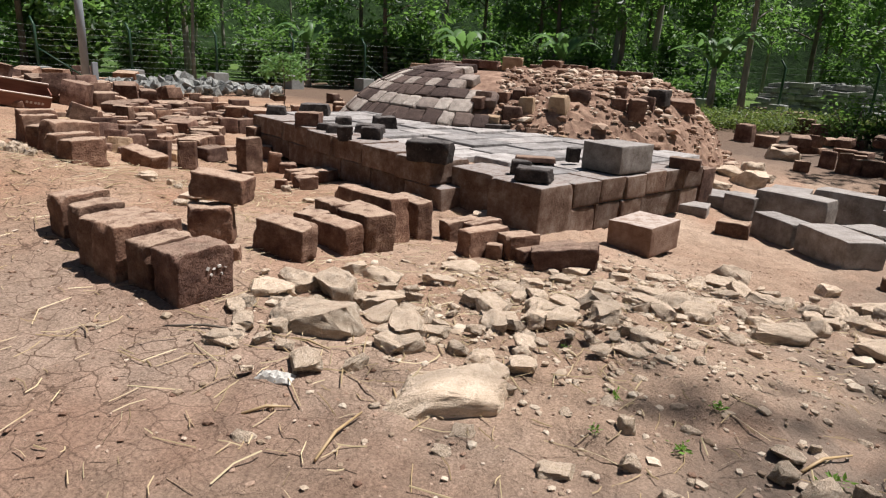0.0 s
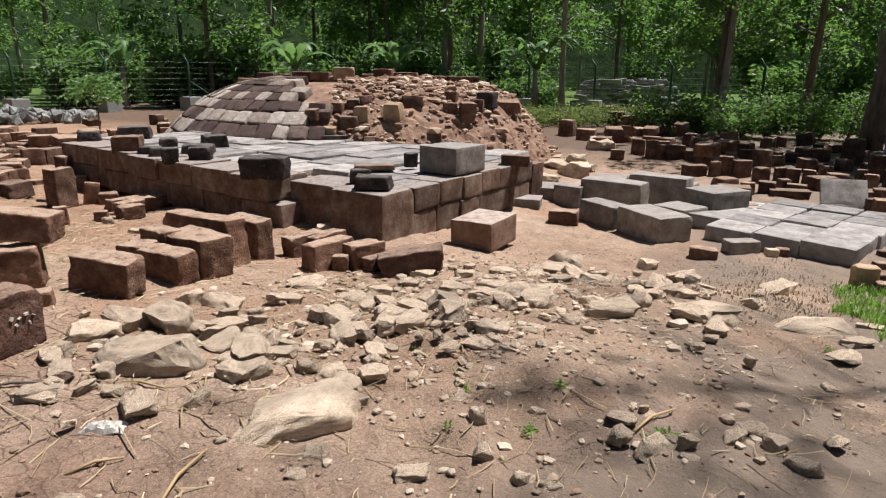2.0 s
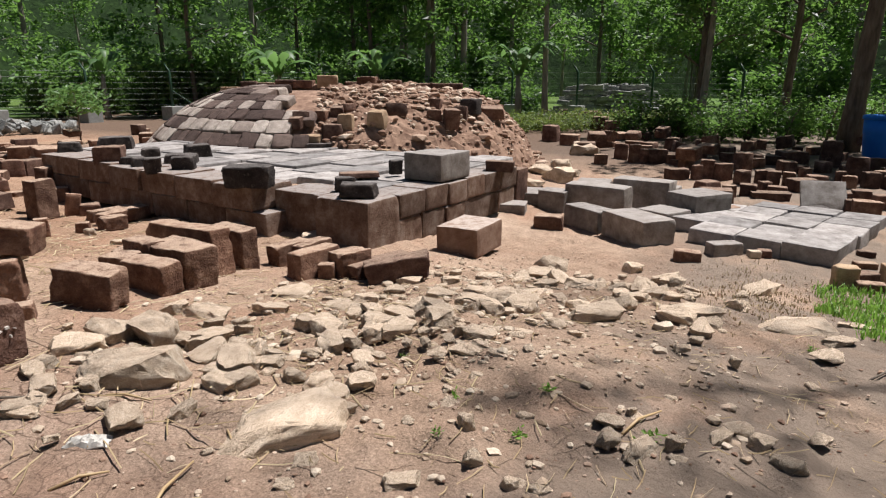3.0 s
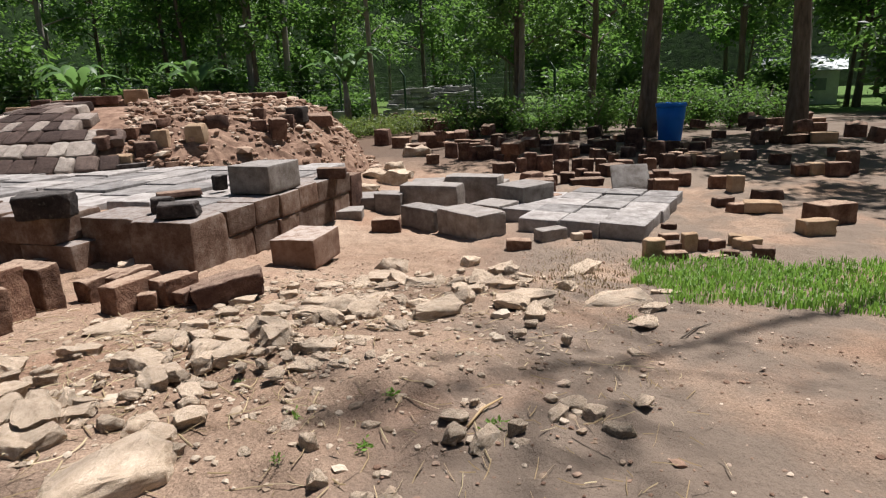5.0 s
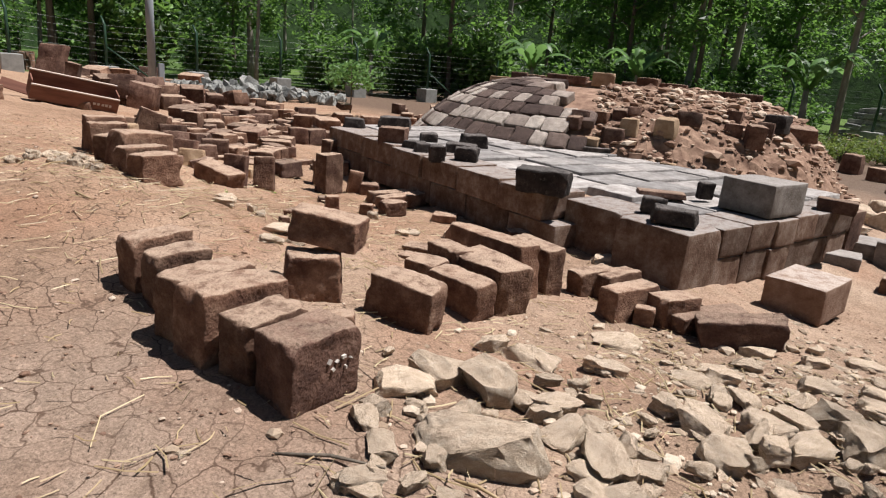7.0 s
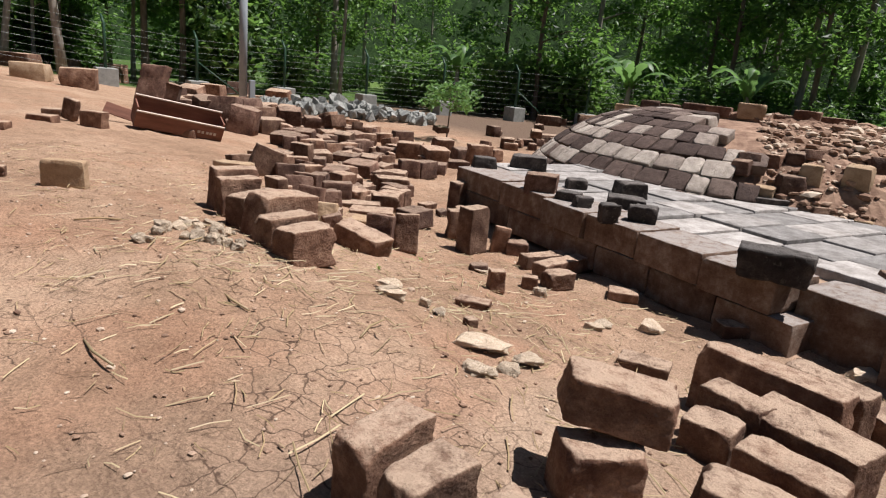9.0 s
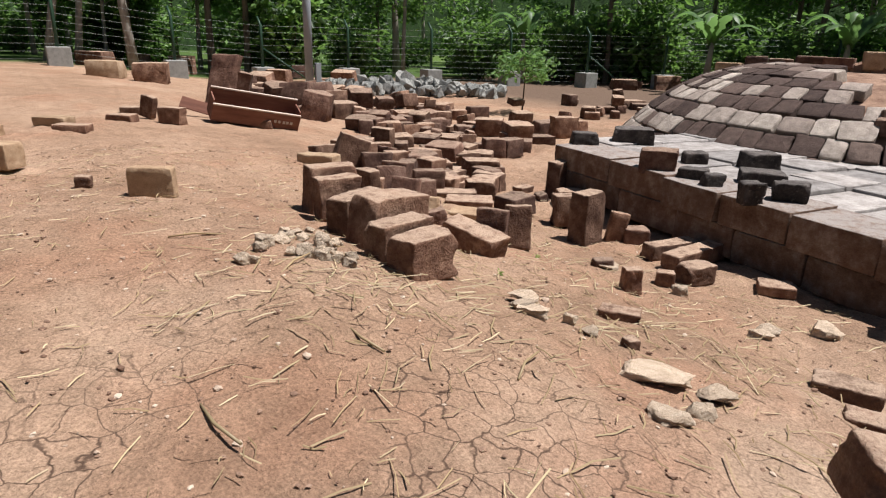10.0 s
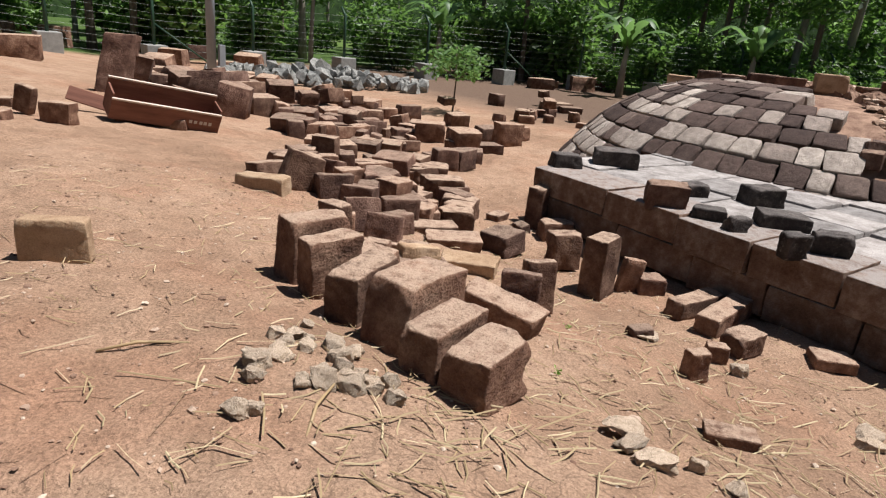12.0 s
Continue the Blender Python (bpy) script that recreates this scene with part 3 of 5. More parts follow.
# ---- loose blocks ----
# a row of square blocks set on edge at the foot of the bank
front_block = block("dark", -3.86, -0.19, 0.37, 0.24, 0.29, 8)
for k, (bx, bz, bw) in enumerate(((0.01, 0.2, 0.03), (0.05, 0.19, 0.022), (0.085, 0.2, 0.03), (0.125, 0.185, 0.02), (0.03, 0.16, 0.018), (0.1, 0.15, 0.02))):
    part("lettering_bar", box_bm(bw * 0.7, 0.014, 0.006 if k % 2 else 0.013, (bx, -0.114, bz), 0, None, Matrix.Rotation(0.5 * k - 1, 4, "Y")), LETTER, front_block, "faded white painted mark")
block("red", -3.91, 0.06, 0.36, 0.21, 0.27, 13)
block("red", -3.93, 0.30, 0.47, 0.23, 0.30, 7)
block("red", -3.95, 0.54, 0.45, 0.21, 0.27, 15)
block("red", -3.96, 0.86, 0.31, 0.18, 0.25, 6)
block("red", -3.98, 1.08, 0.35, 0.17, 0.26, 15)
block("red", -3.39, 0.29, 0.21, 0.13, 0.08, -35)
# leaning blocks in front of the platform
block("red", -3.23, 0.74, 0.33, 0.22, 0.24, -32)
block("red", -3.12, 0.79, 0.43, 0.24, 0.18, -50, z=0.635, ry=7)
block("red", -2.90, 0.32, 0.42, 0.23, 0.22, -68, ry=7)
block("red", -2.36, 0.37, 0.21, 0.43, 0.22, -0)
block("red", -2.30, 0.76, 0.23, 0.25, 0.20, 10)
block("red", -2.07, 0.77, 0.19, 0.34, 0.30, -4)
block("red", -2.03, 0.45, 0.31, 0.58, 0.31, -8)
block("red", -1.61, 0.80, 0.25, 0.81, 0.40, 0)
block("red", -1.25, 0.64, 0.18, 0.50, 0.38, -10)
block("red", -0.05, 1.76, 0.26, 0.18, 0.12, -35)
block("red", -1.54, 1.61, 0.34, 0.20, 0.07, -65)
block("red", -1.87, 1.34, 0.27, 0.16, 0.06, -65)
# broken blocks below the platform corner
block("red", -0.79, 0.39, 0.44, 0.17, 0.20, -8)
block("red", -0.63, 0.26, 0.46, 0.19, 0.20, -7)
block("red", -1.01, -0.08, 0.54, 0.19, 0.23, -8)
block("red", -0.84, -0.35, 0.36, 0.20, 0.22, -19)
block("red", -1.06, -0.24, 0.15, 0.10, 0.12, -65)
block("dark", -0.66, -0.53, 0.68, 0.20, 0.13, -19)
block("dark", -0.82, -0.84, 0.57, 0.24, 0.17, -58, ry=-9)
# the heap of blocks on the bank
block("red", -3.09, 3.41, 0.40, 0.24, 0.23, 12)
block("red", -3.12, 3.65, 0.45, 0.20, 0.25, 14)
block("red", -3.04, 3.96, 0.54, 0.26, 0.33, 16, ry=6)
block("red", -3.07, 4.32, 0.46, 0.19, 0.27, 22)
block("red", -3.11, 4.59, 0.34, 0.16, 0.33, 3)
block("red", -3.04, 4.86, 0.40, 0.22, 0.37, -0)
block("dark", -1.88, 5.93, 0.31, 0.12, 0.26, -18, rx=-20)
block("dark", -1.90, 5.65, 0.31, 0.12, 0.21, -63, rx=-15)
block("red", -0.90, 6.38, 0.45, 0.27, 0.12, -33)
block("red", -1.03, 6.03, 0.49, 0.25, 0.08, -35)
block("red", -1.09, 5.66, 0.50, 0.30, 0.09, -38)
block("red", -1.80, 5.47, 0.36, 0.18, 0.06, -48)
block("tan", -1.47, 5.08, 0.47, 0.28, 0.09, -55)
block("red", -2.20, 4.12, 0.50, 0.26, 0.14, -72, ry=10)
block("red", -0.37, 7.28, 0.54, 0.33, 0.10, -48)
block("dark", -0.55, 5.54, 0.38, 0.31, 0.18, 10)
block("dark", -2.00, 4.13, 0.25, 0.11, 0.32, -53, rx=-8)
block("red", -1.56, 4.31, 0.24, 0.11, 0.35, -33, rx=-6)
block("red", 0.35, 7.35, 0.51, 0.30, 0.23, -23)
block("red", -0.17, 6.51, 0.41, 0.25, 0.23, -58)
# single blocks between the heap and the platform
block("red", 0.37, 5.60, 0.35, 0.24, 0.20, -35)
block("red", -0.24, 5.06, 0.30, 0.21, 0.31, -28)
block("red", -0.56, 4.46, 0.32, 0.20, 0.50, 9)
block("red", -0.26, 4.37, 0.18, 0.09, 0.29, -33, ry=10)
block("red", 0.56, 5.97, 0.39, 0.20, 0.47, 11)
block("dark", -0.08, 4.25, 0.26, 0.18, 0.15, -33)
block("red", -0.09, 3.82, 0.60, 0.17, 0.13, -8)
block("red", -0.10, 3.57, 0.74, 0.19, 0.14, 2)
block("red", -0.50, 3.27, 0.29, 0.20, 0.15, -8)
block("red", -1.38, 3.21, 0.15, 0.10, 0.18, -28)
block("red", -0.85, 3.30, 0.15, 0.11, 0.11, -53)
block("red", -0.11, 2.79, 0.28, 0.22, 0.07, -53)
block("red", -2.09, 2.71, 0.25, 0.15, 0.05, -56)
block("red", -2.49, 2.30, 0.08, 0.08, 0.05, -11)
block("dark", -1.10, 3.74, 0.18, 0.12, 0.09, -31)
# stray blocks on the bank
block("tan", -4.21, 5.44, 0.35, 0.12, 0.21, -35)
block("tan", -2.18, 7.08, 0.49, 0.20, 0.14, -58)
block("red", -1.82, 7.14, 0.38, 0.15, 0.34, -13, ry=20)
block("tan", -2.60, 20.85, 0.88, 0.62, 0.43, -26)
block("red", -1.56, 20.08, 0.87, 0.61, 0.52, -21)
block("red", -2.17, 27.09, 1.07, 0.75, 0.52, -39)
block("red", 1.60, 52.80, 1.53, 1.07, 0.74, -31)
block("red", 1.41, 29.72, 0.89, 0.62, 0.72, -51)
block("red", -0.07, 31.02, 0.85, 0.60, 0.58, -19)
block("red", 2.18, 40.55, 0.77, 0.54, 0.66, -31)
block("tan", -4.58, 9.73, 0.41, 0.24, 0.11, -36)
block("red", -4.42, 9.15, 0.40, 0.20, 0.08, -36)
block("red", -3.75, 10.11, 0.35, 0.24, 0.09, -39)
block("red", -3.47, 11.21, 0.29, 0.20, 0.09, -26)
block("red", -3.35, 10.64, 0.22, 0.11, 0.30, -51, ry=15)
block("red", -3.12, 10.02, 0.36, 0.18, 0.22, -51)
block("tan", -5.34, 10.11, 0.30, 0.21, 0.18, -31)
block("tan", -5.28, 9.03, 0.30, 0.21, 0.12, -26)
block("tan", -5.19, 7.11, 0.40, 0.24, 0.21, -39)
block("red", -4.63, 5.96, 0.12, 0.09, 0.08, -21)
block("red", -2.29, 10.49, 0.21, 0.15, 0.18, -26)
block("red", -1.73, 10.41, 0.38, 0.27, 0.10, -31)
# blocks strewn between the bank and the grey rubble
block("red", 3.61, 24.32, 0.86, 0.59, 0.54, -43)
block("dark", 5.02, 25.43, 0.86, 0.66, 0.44, -23, rx=-8)
block("red", 4.34, 22.07, 0.91, 0.47, 0.37, -1)
block("red", 3.08, 18.37, 0.87, 0.50, 0.41, -11)
block("dark", -0.09, 13.07, 0.59, 0.47, 0.48, -43, rx=-8)
block("red", 1.01, 13.71, 0.55, 0.42, 0.37, -1, rx=-8)
block("dark", 1.93, 14.32, 0.52, 0.36, 0.32, -11)
block("red", 5.87, 23.38, 0.88, 0.60, 0.37, -43, rx=8)
block("red", 3.19, 15.82, 0.53, 0.38, 0.24, -11)
block("dark", 0.41, 11.10, 0.51, 0.37, 0.24, -43, rx=8)
block("red", -0.50, 8.65, 0.31, 0.18, 0.38, -56)
block("dark", 1.22, 12.88, 0.44, 0.28, 0.22, -23, rx=-8)
block("red", 2.28, 12.72, 0.47, 0.29, 0.25, -11, rx=8)
block("red", 4.62, 15.84, 0.46, 0.36, 0.26, -11)
block("dark", 3.92, 14.15, 0.79, 0.42, 0.20, -23)
block("red", 1.40, 10.94, 0.58, 0.33, 0.17, -11, rx=-8)
block("dark", 2.21, 11.34, 0.54, 0.34, 0.22, -23, rx=-8)
block("red", 0.09, 9.16, 0.37, 0.23, 0.23, -1, rx=8)
block("red", 0.10, 8.49, 0.50, 0.34, 0.14, -11)
block("dark", 0.51, 8.50, 0.51, 0.38, 0.23, -56, rx=8)
block("red", 0.92, 8.29, 0.60, 0.43, 0.17, -43)
block("dark", 0.40, 7.30, 0.46, 0.35, 0.15, -1, rx=8)
block("red", -0.35, 6.33, 0.30, 0.22, 0.21, -56)
block("red", -0.51, 6.81, 0.41, 0.24, 0.08, -1)
block("dark", -1.39, 6.68, 0.34, 0.22, 0.21, -56, rx=-8)
block("red", -0.42, 7.44, 0.41, 0.25, 0.14, -56)
block("dark", -0.54, 7.01, 0.46, 0.35, 0.07, -11)
block("red", 1.82, 9.89, 0.52, 0.33, 0.15, -23, rx=-8)
block("red", 1.44, 9.86, 0.53, 0.27, 0.16, -56, rx=8)
block("dark", 1.09, 9.97, 0.50, 0.31, 0.13, -56, rx=8)
block("red", 0.74, 10.75, 0.51, 0.34, 0.24, -23)
block("dark", 2.63, 13.67, 0.45, 0.26, 0.21, -1)
block("red", 3.11, 12.50, 0.47, 0.24, 0.27, -23)
block("red", 3.93, 13.00, 0.40, 0.26, 0.22, -1)
block("dark", 4.43, 12.89, 0.52, 0.30, 0.30, -11)
block("red", 2.95, 10.50, 0.55, 0.39, 0.35, -43)
block("dark", 1.55, 8.58, 0.37, 0.23, 0.31, -23)
block("red", 4.86, 11.77, 0.49, 0.30, 0.26, -11, rx=8)
block("red", 2.81, 9.50, 0.52, 0.36, 0.38, -11, rx=8)
block("dark", 4.25, 10.30, 0.51, 0.27, 0.25, -1, rx=8)
block("red", 4.27, 9.76, 0.51, 0.32, 0.41, -23)
block("dark", 3.25, 9.39, 0.58, 0.36, 0.15, -23)
block("red", 5.11, 10.10, 0.30, 0.18, 0.25, -1)
block("red", 3.39, 11.33, 0.37, 0.27, 0.21, -56, rx=8)
block("dark", 2.63, 10.71, 0.42, 0.21, 0.18, -23, rx=8)
block("red", 2.53, 11.15, 0.41, 0.28, 0.15, -1)
block("dark", 1.85, 13.33, 0.46, 0.30, 0.21, -23)
block("red", -1.92, 7.47, 0.37, 0.27, 0.19, -1, rx=-8)
block("red", -1.60, 7.53, 0.37, 0.25, 0.29, -56)
block("dark", -1.55, 6.86, 0.36, 0.20, 0.26, -23, rx=-8)
# blocks on the bare ground behind the mound
block("dark", 17.38, 22.23, 0.93, 0.65, 0.35, -38)
block("red", 19.02, 21.92, 0.54, 0.38, 0.60, -23)
block("dark", 20.48, 22.55, 0.52, 0.36, 0.63, -23)
block("red", 16.26, 18.60, 1.00, 0.70, 0.40, -38)
block("dark", 31.59, 29.94, 1.01, 0.71, 0.63, -58)
block("red", 17.30, 18.90, 0.59, 0.41, 0.28, -38)
block("dark", 26.38, 24.96, 0.68, 0.48, 0.40, -58)
block("red", 18.11, 17.91, 0.98, 0.69, 0.56, -38)
block("dark", 19.87, 18.24, 0.71, 0.49, 0.29, -38)
block("red", 10.46, 13.38, 0.83, 0.58, 0.22, -23)
block("dark", 8.71, 12.66, 0.48, 0.34, 0.16, -38)
block("red", 23.67, 20.53, 0.81, 0.57, 0.28, -38)
block("dark", 10.44, 12.83, 0.61, 0.43, 0.17, -38)
# dark broken blocks on the edge of the platform
block("black", 0.96, 6.02, 0.34, 0.24, 0.17, -38, z=0.62)
block("black", 1.65, 5.83, 0.51, 0.36, 0.21, -51, z=0.62)
block("dark", 0.55, 4.57, 0.38, 0.26, 0.26, -55, z=0.57)
block("black", 1.31, 4.67, 0.27, 0.19, 0.16, -33, z=0.57)
block("black", 0.59, 4.16, 0.30, 0.21, 0.13, -63, z=0.57)
block("black", 0.44, 3.84, 0.21, 0.15, 0.15, -28, z=0.57)
block("black", 1.75, 4.15, 0.39, 0.27, 0.20, -35, z=0.57)
block("black", 1.01, 3.69, 0.43, 0.30, 0.15, -53, z=0.57)
block("black", 0.19, 3.31, 0.20, 0.14, 0.20, -31, z=0.57)
block("black", 0.57, 3.17, 0.30, 0.21, 0.19, -58, z=0.57)
block("black", 0.04, 1.59, 0.55, 0.25, 0.25, -70, z=0.54)
block("black", 0.26, 0.27, 0.40, 0.24, 0.14, -66, z=0.51)
block("black", 0.52, 0.61, 0.25, 0.15, 0.15, -54, z=0.51)
block("dark", 1.35, 0.96, 0.52, 0.21, 0.06, -54, z=0.53)
block("dark", 2.96, -0.35, 0.40, 0.24, 0.15, -75, z=0.48)
block("black", 1.74, 0.65, 0.17, 0.12, 0.19, -34, z=0.53)
# large grey blocks beside the paving
block("grey", 3.18, -0.42, 0.52, 0.40, 0.13, -78)
block("grey", 4.09, -0.41, 0.55, 0.60, 0.17, -82)
block("grey", 3.92, -0.90, 0.43, 0.38, 0.30, -94)
block("red", 2.66, -1.18, 0.38, 0.26, 0.18, -79)
block("grey", 4.03, -1.53, 0.92, 0.40, 0.42, -97)
block("grey", 2.96, -1.65, 0.70, 0.34, 0.28, -125)
block("grey", 2.56, -2.34, 0.84, 0.50, 0.31, -132)
block("grey", 4.62, -2.10, 0.90, 0.36, 0.46, -104)
block("grey", 3.66, -2.52, 0.55, 0.52, 0.20, -122)
block("grey", 4.24, -2.92, 0.56, 0.70, 0.38, -128)
block("grey", 6.20, -0.99, 0.60, 0.70, 0.12, -84)
block("grey", 5.90, -1.97, 1.05, 0.60, 0.16, -98)
block("dark", 5.55, -3.10, 0.50, 0.34, 0.24, -80)
block("grey", 5.60, -4.62, 0.62, 0.10, 0.48, -82, rx=-38)
block("red", 1.76, -3.01, 0.29, 0.17, 0.12, -82)
block("grey", 2.29, -3.36, 0.39, 0.19, 0.13, -52)
block("dark", 4.49, -3.31, 0.30, 0.21, 0.16, -62)
block("pale", 2.29, -3.68, 0.14, 0.10, 0.07, -67)
block("dark", 2.38, -3.78, 0.16, 0.11, 0.07, -87)
block("black", 5.37, -4.50, 0.34, 0.21, 0.10, -62)
block("dark", 6.30, -3.90, 0.58, 0.29, 0.12, -79)
# small blocks stored under the trees
block("dark", 13.07, 1.84, 0.46, 0.38, 0.45, -89)
block("red", 12.09, 1.00, 0.49, 0.44, 0.29, -89)
block("dark", 10.13, 0.15, 0.55, 0.38, 0.28, -77)
block("dark", 19.69, 2.79, 0.51, 0.41, 0.49, -77)
block("dark", 19.73, 2.19, 0.66, 0.44, 0.58, -67)
block("red", 22.01, 4.25, 0.61, 0.49, 0.33, -77)
block("dark", 25.71, 4.84, 0.52, 0.33, 0.39, -89)
block("dark", 23.57, 3.41, 0.56, 0.50, 0.30, -67)
block("dark", 17.39, 1.31, 0.54, 0.39, 0.51, -77)
block("red", 16.59, 0.75, 0.49, 0.31, 0.42, -77)
block("dark", 23.48, 2.33, 0.57, 0.50, 0.34, -77)
block("dark", 15.86, 0.25, 0.39, 0.27, 0.25, -55)
block("dark", 9.70, -0.83, 0.30, 0.18, 0.36, -89)
block("red", 9.33, -1.18, 0.25, 0.18, 0.41, -77)
block("dark", 9.28, -1.44, 0.24, 0.15, 0.32, -42)
block("dark", 9.40, -1.66, 0.41, 0.28, 0.32, -67)
block("dark", 14.73, -0.36, 0.82, 0.69, 0.23, -89)
block("red", 19.39, -0.75, 0.46, 0.36, 0.37, -67)
block("dark", 16.04, -1.51, 0.35, 0.24, 0.25, -55)
block("dark", 23.74, -0.56, 0.49, 0.36, 0.29, -67)
block("dark", 7.69, -2.28, 0.40, 0.27, 0.20, -55)
block("red", 8.77, -2.35, 0.28, 0.20, 0.30, -42)
block("dark", 7.75, -2.64, 0.20, 0.13, 0.28, -55)
block("dark", 7.87, -2.81, 0.24, 0.18, 0.37, -89)
block("dark", 7.92, -3.07, 0.31, 0.28, 0.31, -42)
block("red", 10.67, -2.44, 0.35, 0.27, 0.23, -55)
block("dark", 11.45, -2.73, 0.38, 0.23, 0.18, -77)
block("dark", 10.23, -3.12, 0.33, 0.28, 0.19, -55)
block("dark", 9.11, -3.41, 0.30, 0.26, 0.36, -42)
block("red", 9.64, -3.67, 0.30, 0.21, 0.18, -42)
block("dark", 7.75, -3.75, 0.19, 0.16, 0.25, -77)
block("dark", 7.66, -3.44, 0.23, 0.21, 0.24, -42)
block("dark", 6.40, -3.56, 0.26, 0.22, 0.21, -89)
block("red", 6.22, -3.27, 0.23, 0.14, 0.20, -89)
block("dark", 6.80, -2.89, 0.35, 0.31, 0.15, -42)
block("dark", 6.88, -3.82, 0.19, 0.15, 0.19, -55)
block("dark", 7.63, -3.96, 0.23, 0.17, 0.26, -89)
block("red", 7.61, -4.21, 0.21, 0.14, 0.26, -89)
block("dark", 10.29, -4.35, 0.57, 0.38, 0.28, -67)
block("dark", 6.71, -4.01, 0.29, 0.22, 0.15, -89)
block("dark", 7.34, -4.42, 0.46, 0.28, 0.20, -55)
block("red", 8.58, -4.53, 0.23, 0.14, 0.19, -42)
block("dark", 7.73, -4.67, 0.34, 0.23, 0.21, -77)
block("dark", 9.43, -4.90, 0.29, 0.21, 0.22, -42)
block("dark", 10.30, -5.09, 0.39, 0.27, 0.53, -89)
block("red", 7.68, -5.15, 0.24, 0.15, 0.24, -77)
block("dark", 7.70, -5.01, 0.16, 0.10, 0.31, -89)
block("dark", 8.46, -5.35, 0.30, 0.26, 0.47, -67)
block("dark", 7.97, -5.52, 0.25, 0.22, 0.28, -77)
block("red", 8.30, -5.73, 0.28, 0.21, 0.26, -89)
block("dark", 8.04, -5.86, 0.27, 0.23, 0.23, -42)
block("dark", 8.34, -6.10, 0.25, 0.21, 0.26, -89)
block("dark", 9.68, -5.85, 0.31, 0.21, 0.29, -77)
block("red", 9.96, -6.14, 0.27, 0.20, 0.24, -42)
block("dark", 10.07, -6.41, 0.25, 0.19, 0.20, -89)
block("dark", 6.56, -5.21, 0.27, 0.23, 0.20, -89)
block("dark", 6.21, -5.49, 0.33, 0.20, 0.21, -77)
block("red", 5.20, -5.11, 0.35, 0.22, 0.27, -89)
block("dark", 5.58, -4.97, 0.18, 0.15, 0.21, -89)
block("dark", 6.51, -5.00, 0.20, 0.15, 0.15, -89)
# stones along the far edge of the grass
block("dark", 2.83, -4.82, 0.18, 0.11, 0.07, -78)
block("red", 2.31, -4.75, 0.23, 0.12, 0.06, -78)
block("tan", 1.49, -4.47, 0.22, 0.15, 0.20, -78)
block("dark", 1.64, -4.64, 0.25, 0.15, 0.12, -63)
block("red", 1.40, -4.67, 0.26, 0.14, 0.09, -78)
block("tan", 1.73, -4.87, 0.17, 0.11, 0.21, -78)
block("dark", 1.76, -4.99, 0.16, 0.10, 0.15, -98)
block("red", 1.85, -5.17, 0.18, 0.13, 0.11, -63)
block("tan", 1.97, -5.42, 0.19, 0.13, 0.14, -98)
block("dark", 1.46, -5.23, 0.20, 0.12, 0.09, -98)
block("red", 1.39, -5.06, 0.25, 0.17, 0.06, -63)
block("tan", 1.83, -5.49, 0.27, 0.17, 0.13, -63)
block("dark", 1.55, -5.58, 0.22, 0.15, 0.11, -98)
block("red", 5.85, -6.09, 0.37, 0.19, 0.21, -78)
block("tan", 5.36, -6.19, 0.24, 0.15, 0.29, -63)
block("dark", 4.45, -5.81, 0.29, 0.17, 0.11, -63)
block("red", 3.97, -5.92, 0.30, 0.19, 0.11, -63)
block("tan", 3.99, -6.21, 0.50, 0.29, 0.13, -98)
block("dark", 4.85, -6.53, 0.42, 0.24, 0.15, -63)
block("red", 3.21, -6.80, 0.59, 0.31, 0.26, -63)
block("tan", 2.62, -6.45, 0.39, 0.22, 0.17, -78)
block("dark", 8.23, -7.69, 0.37, 0.28, 0.20, -98)
block("red", 7.08, -7.72, 0.30, 0.19, 0.17, -78)
block("tan", 7.12, -7.94, 0.30, 0.22, 0.20, -63)
block("dark", 6.96, -8.26, 0.36, 0.19, 0.23, -78)
block("red", 7.21, -8.51, 0.36, 0.19, 0.39, -63)
block("tan", 8.26, -6.06, 0.30, 0.21, 0.24, -63)
block("dark", 8.16, -6.34, 0.39, 0.29, 0.20, -63)
block("red", 8.93, -5.91, 0.28, 0.15, 0.23, -63)
block("tan", 8.91, -6.89, 0.47, 0.31, 0.15, -78)
block("dark", 8.90, -7.25, 0.35, 0.26, 0.19, -98)
block("red", 11.15, -8.90, 0.60, 0.30, 0.19, -63)
block("tan", 11.10, -9.46, 0.57, 0.33, 0.24, -98)
block("dark", 16.39, -9.96, 0.70, 0.36, 0.24, -78)
block("red", 15.36, -10.67, 0.56, 0.38, 0.28, -98)
# pale rubble in the foreground
for x, y, a, d, h, rz, sink, seed in ((-3.56, -1.78, 0.6, 0.46, 0.3, -29, 0.055, 613), (-3.52, -0.86, 0.52, 0.28, 0.3, -48, 0.01, 617)):
    ob = new("rock", rock_mesh("rock", seed, STONE["pale"], 34, 5))
    ob.matrix_world = pose(x, y, ground_z(x, y) - sink, 3, -4, rz) @ Matrix.Diagonal((a, d, h, 1))
    tagged(ob, "large pale limestone rock with a worn flat top sunk in soil", "rock", "pale rubble")
rock("pale", -2.66, 2.02, 0.3, 0.17, 0.05, -53)
rock("pale", -2.95, 1.72, 0.17, 0.12, 0.04, -40)
rock("pale", -2.5, 1.78, 0.16, 0.12, 0.06, -20)
rock("pale", -3.39, -1.30, 0.17, 0.13, 0.10, -84)
rock("pale", -3.08, -1.28, 0.21, 0.13, 0.06, -49)
rock("pale", -3.23, -0.30, 0.23, 0.19, 0.14, -84)
rock("pale", -3.14, -0.54, 0.25, 0.18, 0.20, -84)
rock("pale", -2.60, -0.39, 0.27, 0.16, 0.09, -84)
